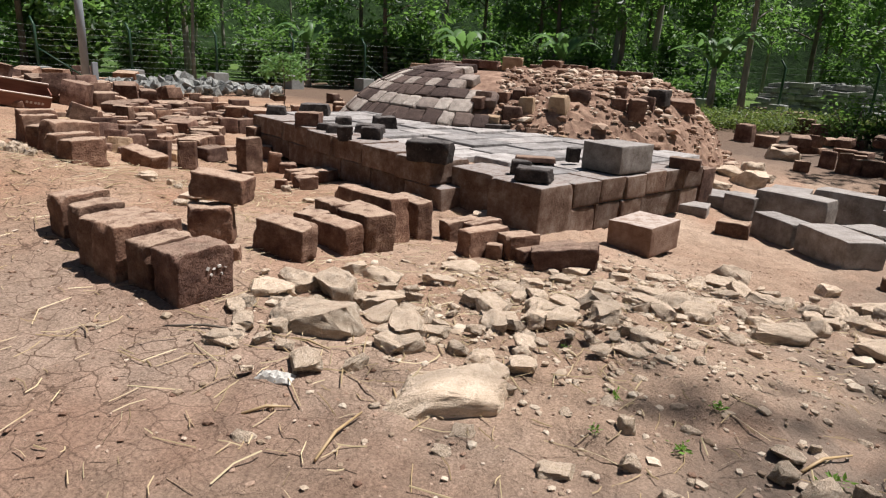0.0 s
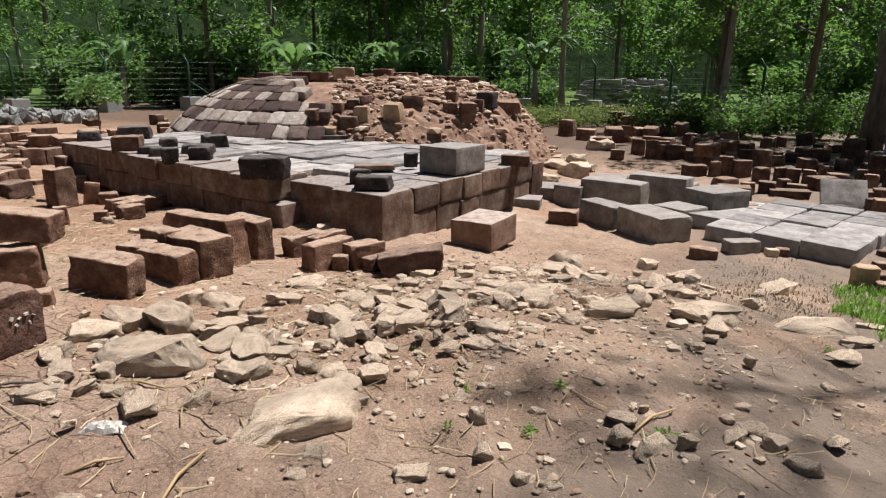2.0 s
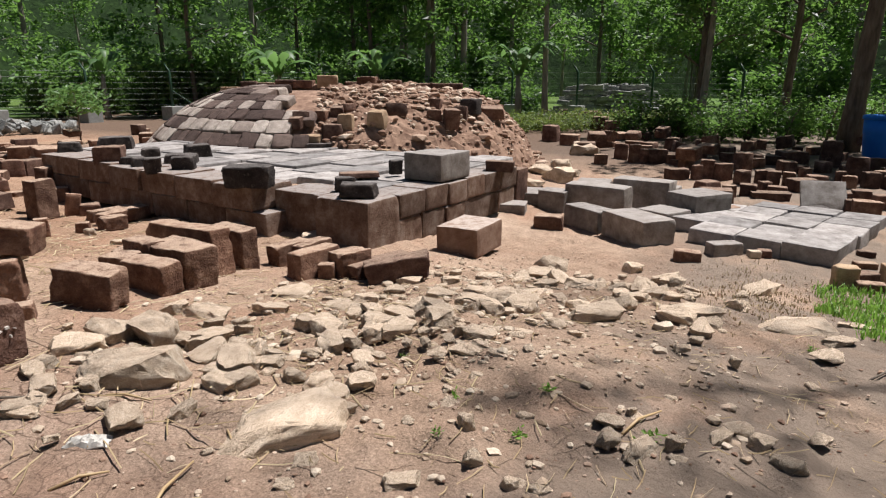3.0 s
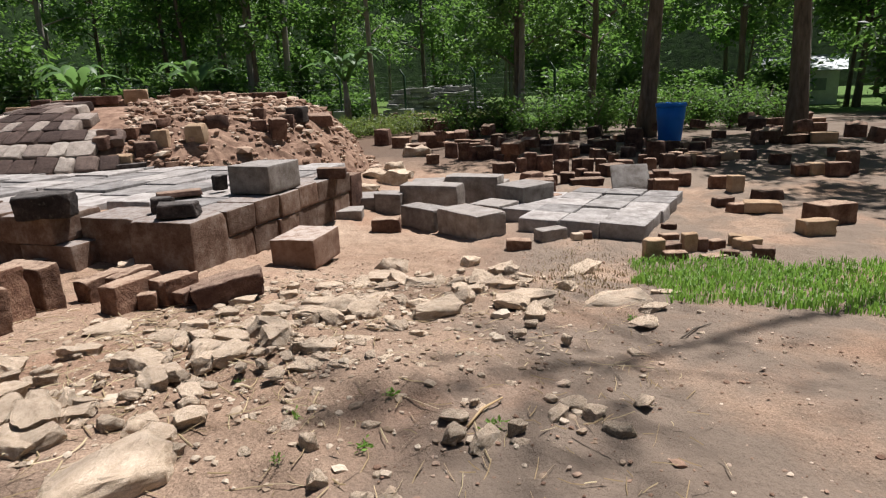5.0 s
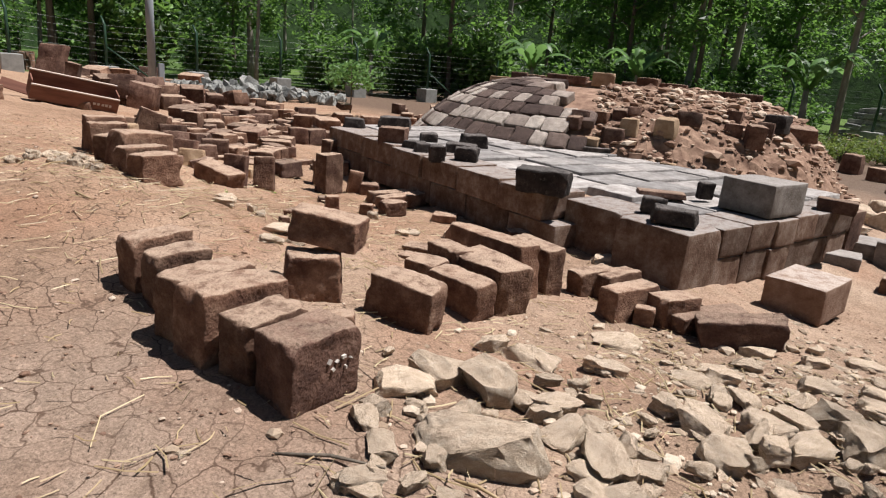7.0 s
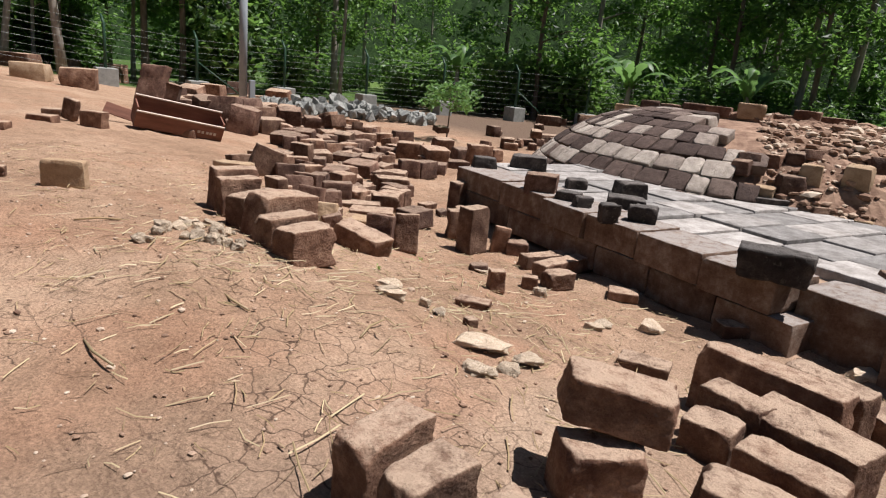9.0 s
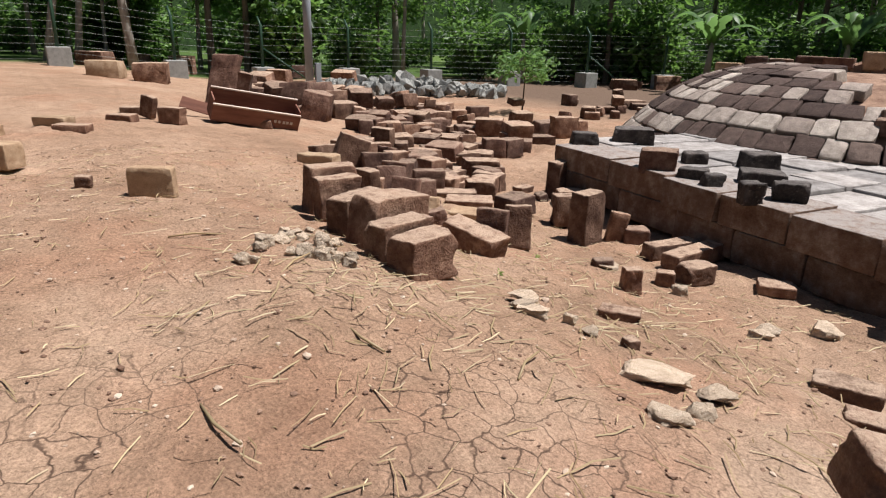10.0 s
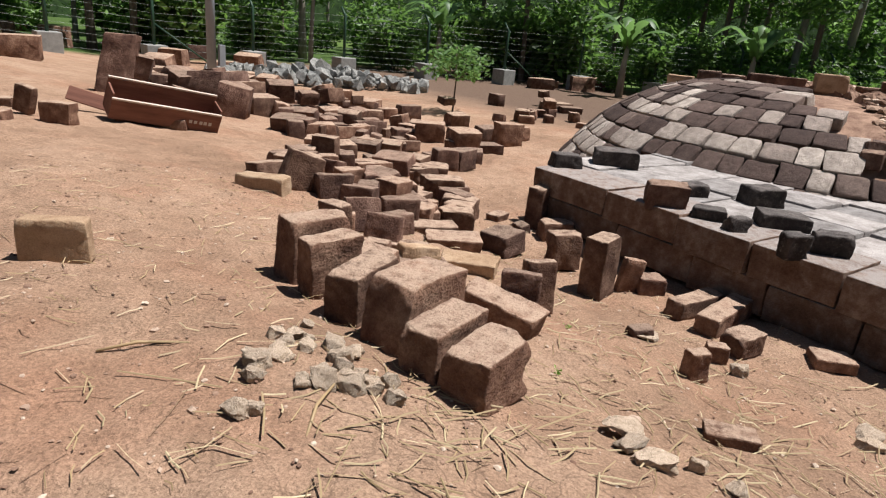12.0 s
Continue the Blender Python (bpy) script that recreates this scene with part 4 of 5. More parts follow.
rock("pale", -2.97, -0.80, 0.20, 0.14, 0.10, -29)
rock("pale", -2.73, -0.84, 0.11, 0.07, 0.08, -49)
rock("pale", -1.76, -0.41, 0.29, 0.17, 0.09, -49)
rock("pale", -0.88, -0.97, 0.20, 0.16, 0.09, -84)
rock("pale", -2.43, -1.09, 0.15, 0.09, 0.10, -84)
rock("pale", -2.20, -1.47, 0.25, 0.17, 0.09, -64)
rock("pale", -2.47, -2.19, 0.15, 0.12, 0.05, -84)
rock("pale", -2.22, -2.18, 0.19, 0.15, 0.10, -84)
rock("pale", -2.43, -2.39, 0.14, 0.11, 0.05, -84)
rock("pale", -1.27, -2.64, 0.34, 0.20, 0.13, -49)
rock("pale", 0.01, -1.89, 0.28, 0.20, 0.12, -64)
rock("pale", 0.77, -1.78, 0.29, 0.21, 0.16, -84)
rock("pale", -0.17, -3.03, 0.17, 0.13, 0.08, -64)
rock("pale", -0.60, -3.23, 0.46, 0.27, 0.09, -64)
rock("pale", -0.84, -3.39, 0.13, 0.11, 0.07, -64)
rock("pale", 0.87, -3.73, 0.37, 0.22, 0.13, -29)
rock("pale", 1.15, -2.53, 0.22, 0.15, 0.11, -29)
rock("pale", -3.21, -2.52, 0.07, 0.06, 0.08, -49)
rock("pale", -3.46, -2.66, 0.07, 0.06, 0.08, -49)
rock("pale", -3.53, -2.84, 0.06, 0.05, 0.06, -29)
rock("pale", -3.69, -2.47, 0.13, 0.09, 0.05, -49)
rock("pale", -3.04, -3.09, 0.09, 0.08, 0.06, -29)
rock("pale", -2.89, -3.07, 0.12, 0.07, 0.04, -84)
rock("pale", -3.04, -3.24, 0.17, 0.09, 0.06, -29)
rock("pale", -2.93, -3.35, 0.07, 0.06, 0.06, -64)
rock("pale", -2.74, -3.14, 0.05, 0.04, 0.05, -29)
rock("pale", -2.62, -3.59, 0.11, 0.08, 0.04, -64)
rock("pale", -2.76, -3.52, 0.10, 0.07, 0.06, -29)
rock("pale", -2.71, -3.68, 0.12, 0.08, 0.06, -29)
rock("pale", -2.86, -3.77, 0.13, 0.08, 0.06, -64)
rock("pale", -2.52, -3.92, 0.10, 0.07, 0.04, -29)
rock("pale", -1.66, -3.56, 0.06, 0.05, 0.06, -64)
rock("pale", -1.63, -3.26, 0.10, 0.08, 0.04, -64)
rock("pale", -1.36, -3.32, 0.08, 0.06, 0.04, -84)
rock("pale", -3.08, -1.91, 0.15, 0.10, 0.08, -29)
rock("pale", -3.13, -1.70, 0.15, 0.10, 0.06, -29)
rock("pale", -3.35, -2.00, 0.08, 0.06, 0.07, -29)
rock("pale", -2.26, -0.65, 0.23, 0.16, 0.10, -64)
rock("pale", -1.93, -0.97, 0.20, 0.14, 0.07, -64)
rock("pale", -1.61, -0.96, 0.17, 0.12, 0.06, -49)
rock("pale", -1.27, -1.45, 0.22, 0.15, 0.08, -64)
rock("pale", -1.35, -1.77, 0.25, 0.15, 0.08, -64)
rock("pale", -1.27, -1.05, 0.16, 0.11, 0.07, -49)
rock("pale", -0.36, -1.51, 0.23, 0.16, 0.08, -64)
rock("pale", -0.69, -1.28, 0.17, 0.12, 0.08, -49)
rock("pale", -0.44, -1.80, 0.18, 0.13, 0.07, -29)
rock("pale", -0.84, -2.10, 0.27, 0.16, 0.04, -49)
rock("pale", -0.57, -3.97, 0.51, 0.30, 0.09, -64)
rock("pale", -0.76, -4.18, 0.20, 0.12, 0.06, -49)
rock("pale", -0.21, -4.34, 0.21, 0.13, 0.05, -84)
rock("pale", -1.12, -4.08, 0.19, 0.11, 0.06, -49)
rock("pale", -2.64, -0.14, 0.16, 0.10, 0.08, -29)
rock("pale", -3.46, -0.33, 0.26, 0.19, 0.09, -29)
rock("pale", -3.13, -1.53, 0.11, 0.08, 0.05, -64)
rock("pale", -4.03, -0.78, 0.13, 0.09, 0.05, -64)
rock("pale", 0.44, 1.40, 0.21, 0.17, 0.10, -30)
rock("pale", 0.46, 1.09, 0.28, 0.22, 0.17, -45)
rock("pale", 0.15, 0.84, 0.27, 0.19, 0.12, -30)
rock("pale", 0.69, 1.23, 0.15, 0.12, 0.17, -10)
rock("pale", 0.45, 0.78, 0.19, 0.15, 0.08, -45)
rock("pale", -4.04, -0.73, 0.12, 0.07, 0.05, -9)
rock("pale", -3.06, -0.81, 0.15, 0.12, 0.10, -9)
rock("pale", -3.56, -0.80, 0.36, 0.18, 0.09, -44)
rock("pale", -3.12, -1.28, 0.11, 0.07, 0.06, -9)
rock("pale", -0.63, 2.14, 0.18, 0.16, 0.12, -65)
rock("pale", -0.92, 3.11, 0.11, 0.09, 0.09, -8)
rock("pale", -2.67, 2.96, 0.16, 0.11, 0.07, -63)
rock("pale", -2.75, 2.87, 0.14, 0.08, 0.04, -8)
rock("pale", -2.59, 2.65, 0.07, 0.05, 0.06, -63)
rock("pale", -1.06, 2.34, 0.18, 0.12, 0.06, -8)
rock("pale", -1.09, 3.70, 0.17, 0.14, 0.10, -43)
rock("pale", -2.76, 1.68, 0.13, 0.09, 0.06, -31)
rock("pale", -1.20, 2.29, 0.13, 0.09, 0.07, -51)
rock("pale", -2.79, 2.75, 0.17, 0.12, 0.07, -31)
rock("pale", -2.61, 2.48, 0.08, 0.06, 0.05, -16)
rock("pale", 6.33, -0.25, 0.53, 0.43, 0.40, -67)
rock("pale", 10.06, 0.14, 0.68, 0.55, 0.39, -67)
rock("pale", 7.52, 0.02, 0.40, 0.32, 0.26, -52)
rock("pale", 6.48, 0.13, 0.44, 0.35, 0.26, -67)
rock("pale", 5.33, -0.11, 0.36, 0.29, 0.18, -67)
rock("pale", 7.11, -0.33, 0.28, 0.22, 0.18, -87)
# blocks lying on the broken side of the mound
block("red", 4.19, 3.57, 0.23, 0.16, 0.19, -87, z=1.00)
block("dark", 4.37, 3.37, 0.24, 0.17, 0.18, -57, z=1.07, rx=10)
block("dark", 4.57, 3.25, 0.25, 0.18, 0.15, -42, z=1.14, rx=-10)
block("tan", 4.14, 3.03, 0.27, 0.19, 0.28, -75, z=0.86)
block("tan", 4.48, 2.56, 0.32, 0.22, 0.30, -87, z=0.89, rx=10)
block("dark", 4.92, 2.44, 0.37, 0.26, 0.23, -57, z=1.06, rx=-10)
block("dark", 3.89, 3.16, 0.35, 0.25, 0.26, -42, z=0.72)
block("tan", 3.63, 3.35, 0.25, 0.17, 0.23, -75, z=0.57, rx=10)
block("dark", 5.74, 2.05, 0.24, 0.16, 0.21, -87, z=1.16, rx=-10)
block("dark", 5.41, 1.90, 0.26, 0.18, 0.20, -57, z=0.99)
block("dark", 5.50, 1.61, 0.28, 0.19, 0.37, -42, z=0.83, rx=10)
block("dark", 5.94, 1.60, 0.26, 0.18, 0.26, -75, z=0.97, rx=-10)
block("black", 6.44, 1.61, 0.38, 0.26, 0.30, -87, z=1.07)
block("dark", 6.97, 1.37, 0.48, 0.33, 0.23, -57, z=0.95, rx=10)
block("red", 3.88, 2.71, 0.27, 0.19, 0.10, -42, z=0.53, rx=-10)
block("tan", 4.09, 2.26, 0.23, 0.16, 0.13, -75, z=0.43)
block("dark", 3.66, 3.74, 0.25, 0.17, 0.20, -87, z=0.89, rx=10)
block("dark", 3.79, 3.74, 0.30, 0.21, 0.20, -57, z=0.97, rx=-10)
block("black", 3.60, 3.29, 0.47, 0.33, 0.14, -42, z=0.53)
block("tan", 6.01, 7.43, 0.43, 0.25, 0.20, -75, z=1.37)
block("dark", 6.15, 7.01, 0.36, 0.25, 0.22, -57, z=1.48)
block("dark", 6.51, 6.25, 0.46, 0.25, 0.17, -50, z=1.56)
block("dark", 6.69, 5.86, 0.46, 0.25, 0.17, -75, z=1.55)
block("tan", 6.81, 5.30, 0.46, 0.25, 0.28, -57, z=1.55)
block("red", 7.14, 4.73, 0.53, 0.25, 0.14, -50, z=1.55)
block("dark", 7.39, 4.12, 0.74, 0.25, 0.18, -75, z=1.55)
block("red", 7.76, 3.27, 0.46, 0.25, 0.14, -57, z=1.52)
block("dark", 7.90, 2.82, 0.71, 0.25, 0.20, -50, z=1.46)
block("red", 7.15, 4.45, 0.43, 0.25, 0.25, -75, z=1.55)
block("red", 6.32, 6.66, 0.38, 0.25, 0.14, -57, z=1.53)

# ---- more blocks in the strewn fields ----
mr = random.Random(31)


def strew(n, x0, x1, y0, y1, kinds_, lo, hi, skew=0.0):
    for _ in range(n):
        x, y = mr.uniform(x0, x1), mr.uniform(y0, y1)
        x += skew * (y - (y0 + y1) / 2)
        if math.hypot(x - MOUND_X, y - MOUND_Y) < MOUND_R * 1.15:
            continue
        a = mr.uniform(lo, hi)
        block(mr.choice(kinds_), x, y, a, a * mr.uniform(0.5, 0.8), a * mr.uniform(0.35, 0.75), mr.uniform(0, 180), rx=mr.choice((0, 0, 0, 12, -14)))


strew(46, -1.7, 0.7, 5.6, 9.0, ("red", "dark", "red"), 0.2, 0.4, 0.35)
strew(46, 0.2, 3.2, 8.2, 13.5, ("red", "dark", "dark"), 0.25, 0.45, 0.3)
strew(26, -0.9, 1.5, 12.0, 17.0, ("dark", "red", "dark"), 0.42, 0.68, 0.3)
strew(26, 1.0, 4.4, 13.5, 18.0, ("dark", "red"), 0.3, 0.55, 0.2)
strew(10, -2.9, -1.7, 4.3, 5.6, ("red", "dark", "tan"), 0.2, 0.34)
strew(46, 8.6, 13.2, -7.0, 0.8, ("dark", "dark", "red"), 0.28, 0.48, -0.3)
strew(20, 9.0, 14.0, -11.0, -7.0, ("dark", "red"), 0.3, 0.5)
strew(14, 6.0, 11.0, 10.5, 15.0, ("dark", "red"), 0.25, 0.45)

for kind, made in FAR_BLOCKS.items():
    fv = np.concatenate([c for c, f in made])
    size = len(made[0][0])
    ff = [[i + k * size for i in face] for k, (c, f) in enumerate(made) for face in f]
    tagged(new("far_stone_blocks", mesh_from("far_stone_blocks", fv, ff, STONE[kind], True)), "many " + {"red": "red-brown", "dark": "dark brown", "tan": "tan", "grey": "grey", "black": "black", "pale": "pale"}[kind] + " stone blocks strewn far from the path", "stone blocks", "", "stuff")

# ---- timber trough and upright plate ----
trough = tagged(new("timber_trough"), "empty red-brown timber trough with weathered edges, tilted on soil", "trough")
for name, sx, sy, sz, at, mat in (
    ("bottom_board", 1.7, 0.34, 0.03, (0, 0, 0.05), WOOD),
    ("back_board", 1.7, 0.03, 0.3, (0, 0.17, 0.19), WOOD),
    ("front_board", 1.7, 0.03, 0.2, (0, -0.17, 0.14), WOOD),
    ("end_board", 0.03, 0.31, 0.26, (0.83, 0, 0.17), WOOD),
    ("end_board", 0.03, 0.31, 0.26, (-0.83, 0, 0.17), WOOD),
    ("edge_strip", 1.7, 0.034, 0.02, (0, 0.17, 0.352), EDGE_WOOD),
    ("edge_strip", 1.7, 0.036, 0.02, (0, -0.17, 0.252), EDGE_WOOD),
):
    part(name, box_bm(sx, sy, sz, at, 0.006), mat, trough)
for k, bx in enumerate((0.36, 0.44, 0.53, 0.6, 0.68)):
    part("lettering_bar", box_bm(0.05, 0.004, 0.035, (bx, -0.189, 0.14)), LETTER, trough)
trough.matrix_world = pose(-1.84, 10.5, ground_z(-1.84, 10.5) + 0.02, 20, 10, -4) @ Matrix.Diagonal((0.8, 1, 1.25, 1))
plank = tagged(part("timber_plank", box_bm(1.3, 0.2, 0.04, (0, 0, 0), 0.006), WOOD), "loose red-brown timber plank leaning beside the trough", "plank")
plank.matrix_world = pose(-2.3, 10.85, ground_z(-2.3, 10.85) + 0.12, 62, 16, -30) @ Matrix.Diagonal((0.85, 0.9, 1, 1))
plate = tagged(new("stone_plate", rough_box("stone_plate", 0.54, 0.2, 1.08, STONE["dark"], 2.2, 15, 779)), "large dark stone plate standing upright on the bank", "stone plate")
plate.matrix_world = pose(-1.55, 13.6, ground_z(-1.55, 13.6) - 0.08, -12, 9, -46)

# ---- plastic barrel ----
barrel = tagged(new("plastic_barrel"), "blue plastic barrel with a lid standing among stored blocks", "barrel")
bm = bmesh.new()
prof = ((0.0, 0.0), (0.27, 0.0), (0.285, 0.02), (0.33, 0.5), (0.335, 0.52), (0.342, 0.54), (0.36, 0.88), (0.0, 0.88))
rings = [[bm.verts.new((r * math.cos(k), r * math.sin(k), z)) for k in np.linspace(0, 2 * math.pi, 28, endpoint=False)] for r, z in prof[1:-1]]
for lo, hi in zip(rings, rings[1:]):
    for k in range(28):
        bm.faces.new((lo[k], lo[(k + 1) % 28], hi[(k + 1) % 28], hi[k])).smooth = True
bm.faces.new(rings[0][::-1])
bm.faces.new(rings[-1])
part("body", bm, BLUE, barrel)
bm = tube_bm(((0, 0, 0.86), (0, 0, 0.875), (0, 0, 0.935), (0, 0, 0.96)), (0.375, 0.39, 0.39, 0.36), 28)
part("lid", bm, BLUE, barrel, "flat blue lid with a thick rim")
barrel.matrix_world = pose(12.0, -6.15, 0.02)

# ---- fence, steel post ----
FENCE = [(-7.5, 24.5, 0.62), (-3.4, 25.2, 0.5), (0.2, 25.4, 0.42), (3.3, 25.1, 0.25), (6.46, 24.2, 0.1), (9.6, 23.0, 0.0), (12.6, 21.6, 0.0), (15.5, 20.0, 0.0), (18.2, 18.2, 0.0), (20.6, 16.0, 0.0), (22.6, 13.4, 0.0), (24.0, 10.4, 0.0), (24.6, 7.2, 0.0), (24.6, 4.0, 0.0), (24.2, 0.6, 0.0), (23.4, -3.0, 0.0)]
fence = tagged(new("wire_fence"), "wire fence with dark green posts on concrete feet", "fence")
for k, (x, y, z) in enumerate(FENCE):
    z = ground_z(x, y)
    post = part("post", tube_bm(((x, y, z), (x, y, z + 2.1), (x - 0.05, y + 0.2, z + 2.4)), (0.055, 0.055, 0.04), 8), GREEN_PAINT, fence)
    part("concrete_foot", box_bm(0.7, 0.66, 0.66, (x, y, z + 0.26), 0.03), CONCRETE, fence, "square concrete foot")
    if k % 4 == 3:
        part("brace", tube_bm(((x, y, z + 1.3), (x + 1.6, y - 0.6, z + 0.1)), (0.03, 0.03), 6), GREEN_PAINT, fence)
for row in range(9):
    h = 0.2 + row * 0.235
    pts = [(x, y, ground_z(x, y) + h) for x, y, z in FENCE]
    part("wire", tube_bm(pts, [0.005] * len(pts), 4), WIRE, fence)
steel = tagged(new("steel_post"), "tall galvanised steel post with a small grey box", "post")
sz = ground_z(3.36, 20.7)
part("pole", tube_bm(((3.36, 20.7, sz), (3.34, 20.7, sz + 5)), (0.13, 0.13), 16), STEEL, steel)
part("junction_box", box_bm(0.18, 0.14, 0.6, (3.6, 20.55, sz + 0.65), 0.01), STEEL, steel)

# ---- grey rubble heap ----
rr = random.Random(11)
for k in range(170):
    a, q = rr.uniform(0, 2 * math.pi), rr.random() ** 0.6
    u, v = 3.4 * q * math.cos(a), 1.3 * q * math.sin(a)
    x, y = 6.3 + u * 0.82 + v * 0.55, 19.4 - u * 0.57 + v * 0.82
    s = rr.uniform(0.3, 0.62)
    ob = new("rubble_stone", GREY_ROCKS[k % len(GREY_ROCKS)])
    ob.matrix_world = pose(x, y, ground_z(x, y) + 0.45 * (1 - q) * rr.random() + 0.12, rr.uniform(0, 360), rr.uniform(0, 360), rr.uniform(0, 360)) @ Matrix.Diagonal((s, s * 0.8, s * 0.7, 1))
    tagged(ob, "broken grey rubble stone in a heap by the fence", "rubble stone", "grey rubble heap")

# flat rocks of the rubble band before the platform
for k in range(190):
    q = rr.random()
    x, y = -3.7 + 4.2 * q + rr.gauss(0, 0.3), -0.75 - 2.3 * q + rr.gauss(0, 0.42)
    s = 0.05 + 0.17 * rr.random() ** 2.2
    ob = new("rock", ROCKS[k % len(ROCKS)])
    ob.matrix_world = pose(x, y, ground_z(x, y) + 0.1 * s, rr.uniform(-12, 12), rr.uniform(-12, 12), rr.uniform(0, 360)) @ Matrix.Diagonal((s * 1.5, s, s * 0.75, 1))
    tagged(ob, "small flat pale limestone rock in the rubble", "rock", "pale rubble")

# small pale stones beside the heap on the bank
for k in range(30):
    x, y = -3.62 + rr.gauss(0, 0.16), 3.75 + rr.gauss(0, 0.2)
    if x > -3.42:
        x = -3.42 - rr.random() * 0.25
    s = rr.uniform(0.05, 0.11)
    ob = new("rock", ROCKS[k % len(ROCKS)])
    ob.matrix_world = pose(x, y, ground_z(x, y) + 0.3 * s, rr.uniform(-20, 20), rr.uniform(-20, 20), rr.uniform(0, 360)) @ Matrix.Diagonal((s * 1.2, s, s * 0.9, 1))
    tagged(ob, "small pale stone chip beside the block heap", "rock", "pale chips")

# ---- loose gravel, clods, straw ----
gen = np.random.default_rng(4)
hulls = []
for k in range(6):
    bm = bmesh.new()
    bmesh.ops.create_icosphere(bm, subdivisions=1, radius=0.5)
    bm.verts.index_update()
    vv = np.array([v.co for v in bm.verts]) * gen.uniform(0.6, 1.2, (len(bm.verts), 1)) * gen.uniform(0.7, 1.2, (1, 3))
    hulls.append((vv, np.array([[v.index for v in f.verts] for f in bm.faces])))
    bm.free()


def scatter(name, label, mat, spots, sizes, surface):
    vs, fs, base = [], [], 0
    for (x, y), s in zip(spots, sizes):
        vv, ff = hulls[int(gen.integers(0, 6))]
        a = gen.uniform(0, 6.28)
        m = np.array(((math.cos(a), -math.sin(a), 0), (math.sin(a), math.cos(a), 0), (0, 0, 0.55)))
        vs.append(vv @ m.T * s + (x, y, surface(x, y) + 0.12 * s))
        fs.append(ff + base)
        base += len(vv)
    return tagged(new(name, mesh_from(name, np.concatenate(vs), np.concatenate(fs), mat)), label, name.replace("_", " "), "", "stuff")


def island_stone(name, *stops):
    m, t, b = material(name, 0.95)
    col = ramp(t, t.nodes.new("ShaderNodeNewGeometry").outputs["Random Per Island"], *stops)
    co = t.nodes.new("ShaderNodeTexCoord").outputs["Object"]
    grain = noise_tex(t, co, 60, 5, 0.7)
    col = mix(t, 0.7, col, ramp(t, grain, (0.25, (0.5, 0.5, 0.5)), (0.75, (1.3, 1.3, 1.3))), "MULTIPLY")
    t.links.new(col, b.inputs["Base Color"])
    bump(t, b, (grain, 0.6, 0.006))
    return m


CHIPS = island_stone("limestone_chips", (0.0, (0.24, 0.17, 0.115)), (0.5, (0.38, 0.29, 0.21)), (1.0, (0.54, 0.45, 0.35)))
CLODS = island_stone("earth_clods", (0.0, (0.15, 0.085, 0.058)), (0.6, (0.31, 0.2, 0.14)), (1.0, (0.56, 0.45, 0.35)))
surface = lambda x, y: ground_z(x, y) + uneven(x, y) - 0.01
n = 3000
spots = np.c_[gen.normal(-1.6, 1.25, n), gen.normal(-1.75, 0.95, n)]
ok = (spots[:, 0] < 0.5) & (spots[:, 1] < -0.05 - 0.25 * (spots[:, 0] + 2)) & (spots[:, 0] > -4.6)
spots = spots[ok]
for k, (x, y) in enumerate(spots[:270]):
    q = 0.035 + 0.05 * rr.random() ** 2
    ob = new("limestone_chip", ROCKS[k % len(ROCKS)])
    ob.matrix_world = pose(x, y, surface(x, y) - 0.05 * q, rr.uniform(-15, 15), rr.uniform(-15, 15), rr.uniform(0, 360)) @ Matrix.Diagonal((q * 1.5, q * 1.1, q * 0.7, 1))
    tagged(ob, "small pale limestone chip on bare soil", "stone chip", "limestone chips")
spots = spots[270:]
scatter("limestone_chips", "pale limestone chips strewn over the soil", CHIPS, spots, gen.gamma(1.6, 0.013, len(spots)) + 0.008, surface)
n = 13000
spots = np.c_[gen.uniform(-5.6, 1.6, n), gen.uniform(-5.2, 8, n)]
scatter("soil_crumbs", "small crumbs of dry soil", CLODS, spots, gen.gamma(1.5, 0.006, n) + 0.005, surface)
n = 5200
phi = gen.uniform(FACING_TO, FACING_FROM + 2 * math.pi, n)
rad = MOUND_R * gen.uniform(0.35, 1.15, n)
spots = np.c_[MOUND_X + rad * np.cos(phi), MOUND_Y + rad * np.sin(phi)]
scatter("earth_clods", "clods of broken red earth on the mound", CLODS, spots, gen.gamma(2.0, 0.035, n) + 0.02, lambda x, y: max(ground_z(x, y), mound_z(x, y) + 0.09 * noise.fractal(Vector((x, y, 0)) * 1.5, 0.9, 2.1, 6)))


def straw(name, label, mat, spots, length, width, surf):
    vs, fs, base = [], [], 0
    for x, y in spots:
        a, ln, bend = gen.uniform(0, 6.28), length * gen.gamma(4, 0.25), gen.normal(0, 0.25)
        z = surf(x, y) + 0.006
        for s in (-0.5, 0.0, 0.5):
            px, py = x + s * ln * math.cos(a + bend * s), y + s * ln * math.sin(a + bend * s)
            wx, wy = -math.sin(a) * width, math.cos(a) * width
            up = z + gen.uniform(0, 0.012)
            vs += [(px + wx, py + wy, up), (px - wx, py - wy, up + 0.003), (px, py, up + width)]
        for k in (0, 3):
            for p, q in ((0, 2), (2, 1), (1, 0)):
                fs.append((base + k + p, base + k + q, base + k + 3 + q, base + k + 3 + p))
        base += 9
    return tagged(new(name, mesh_from(name, vs, fs, mat)), label, name.replace("_", " "), "", "stuff")


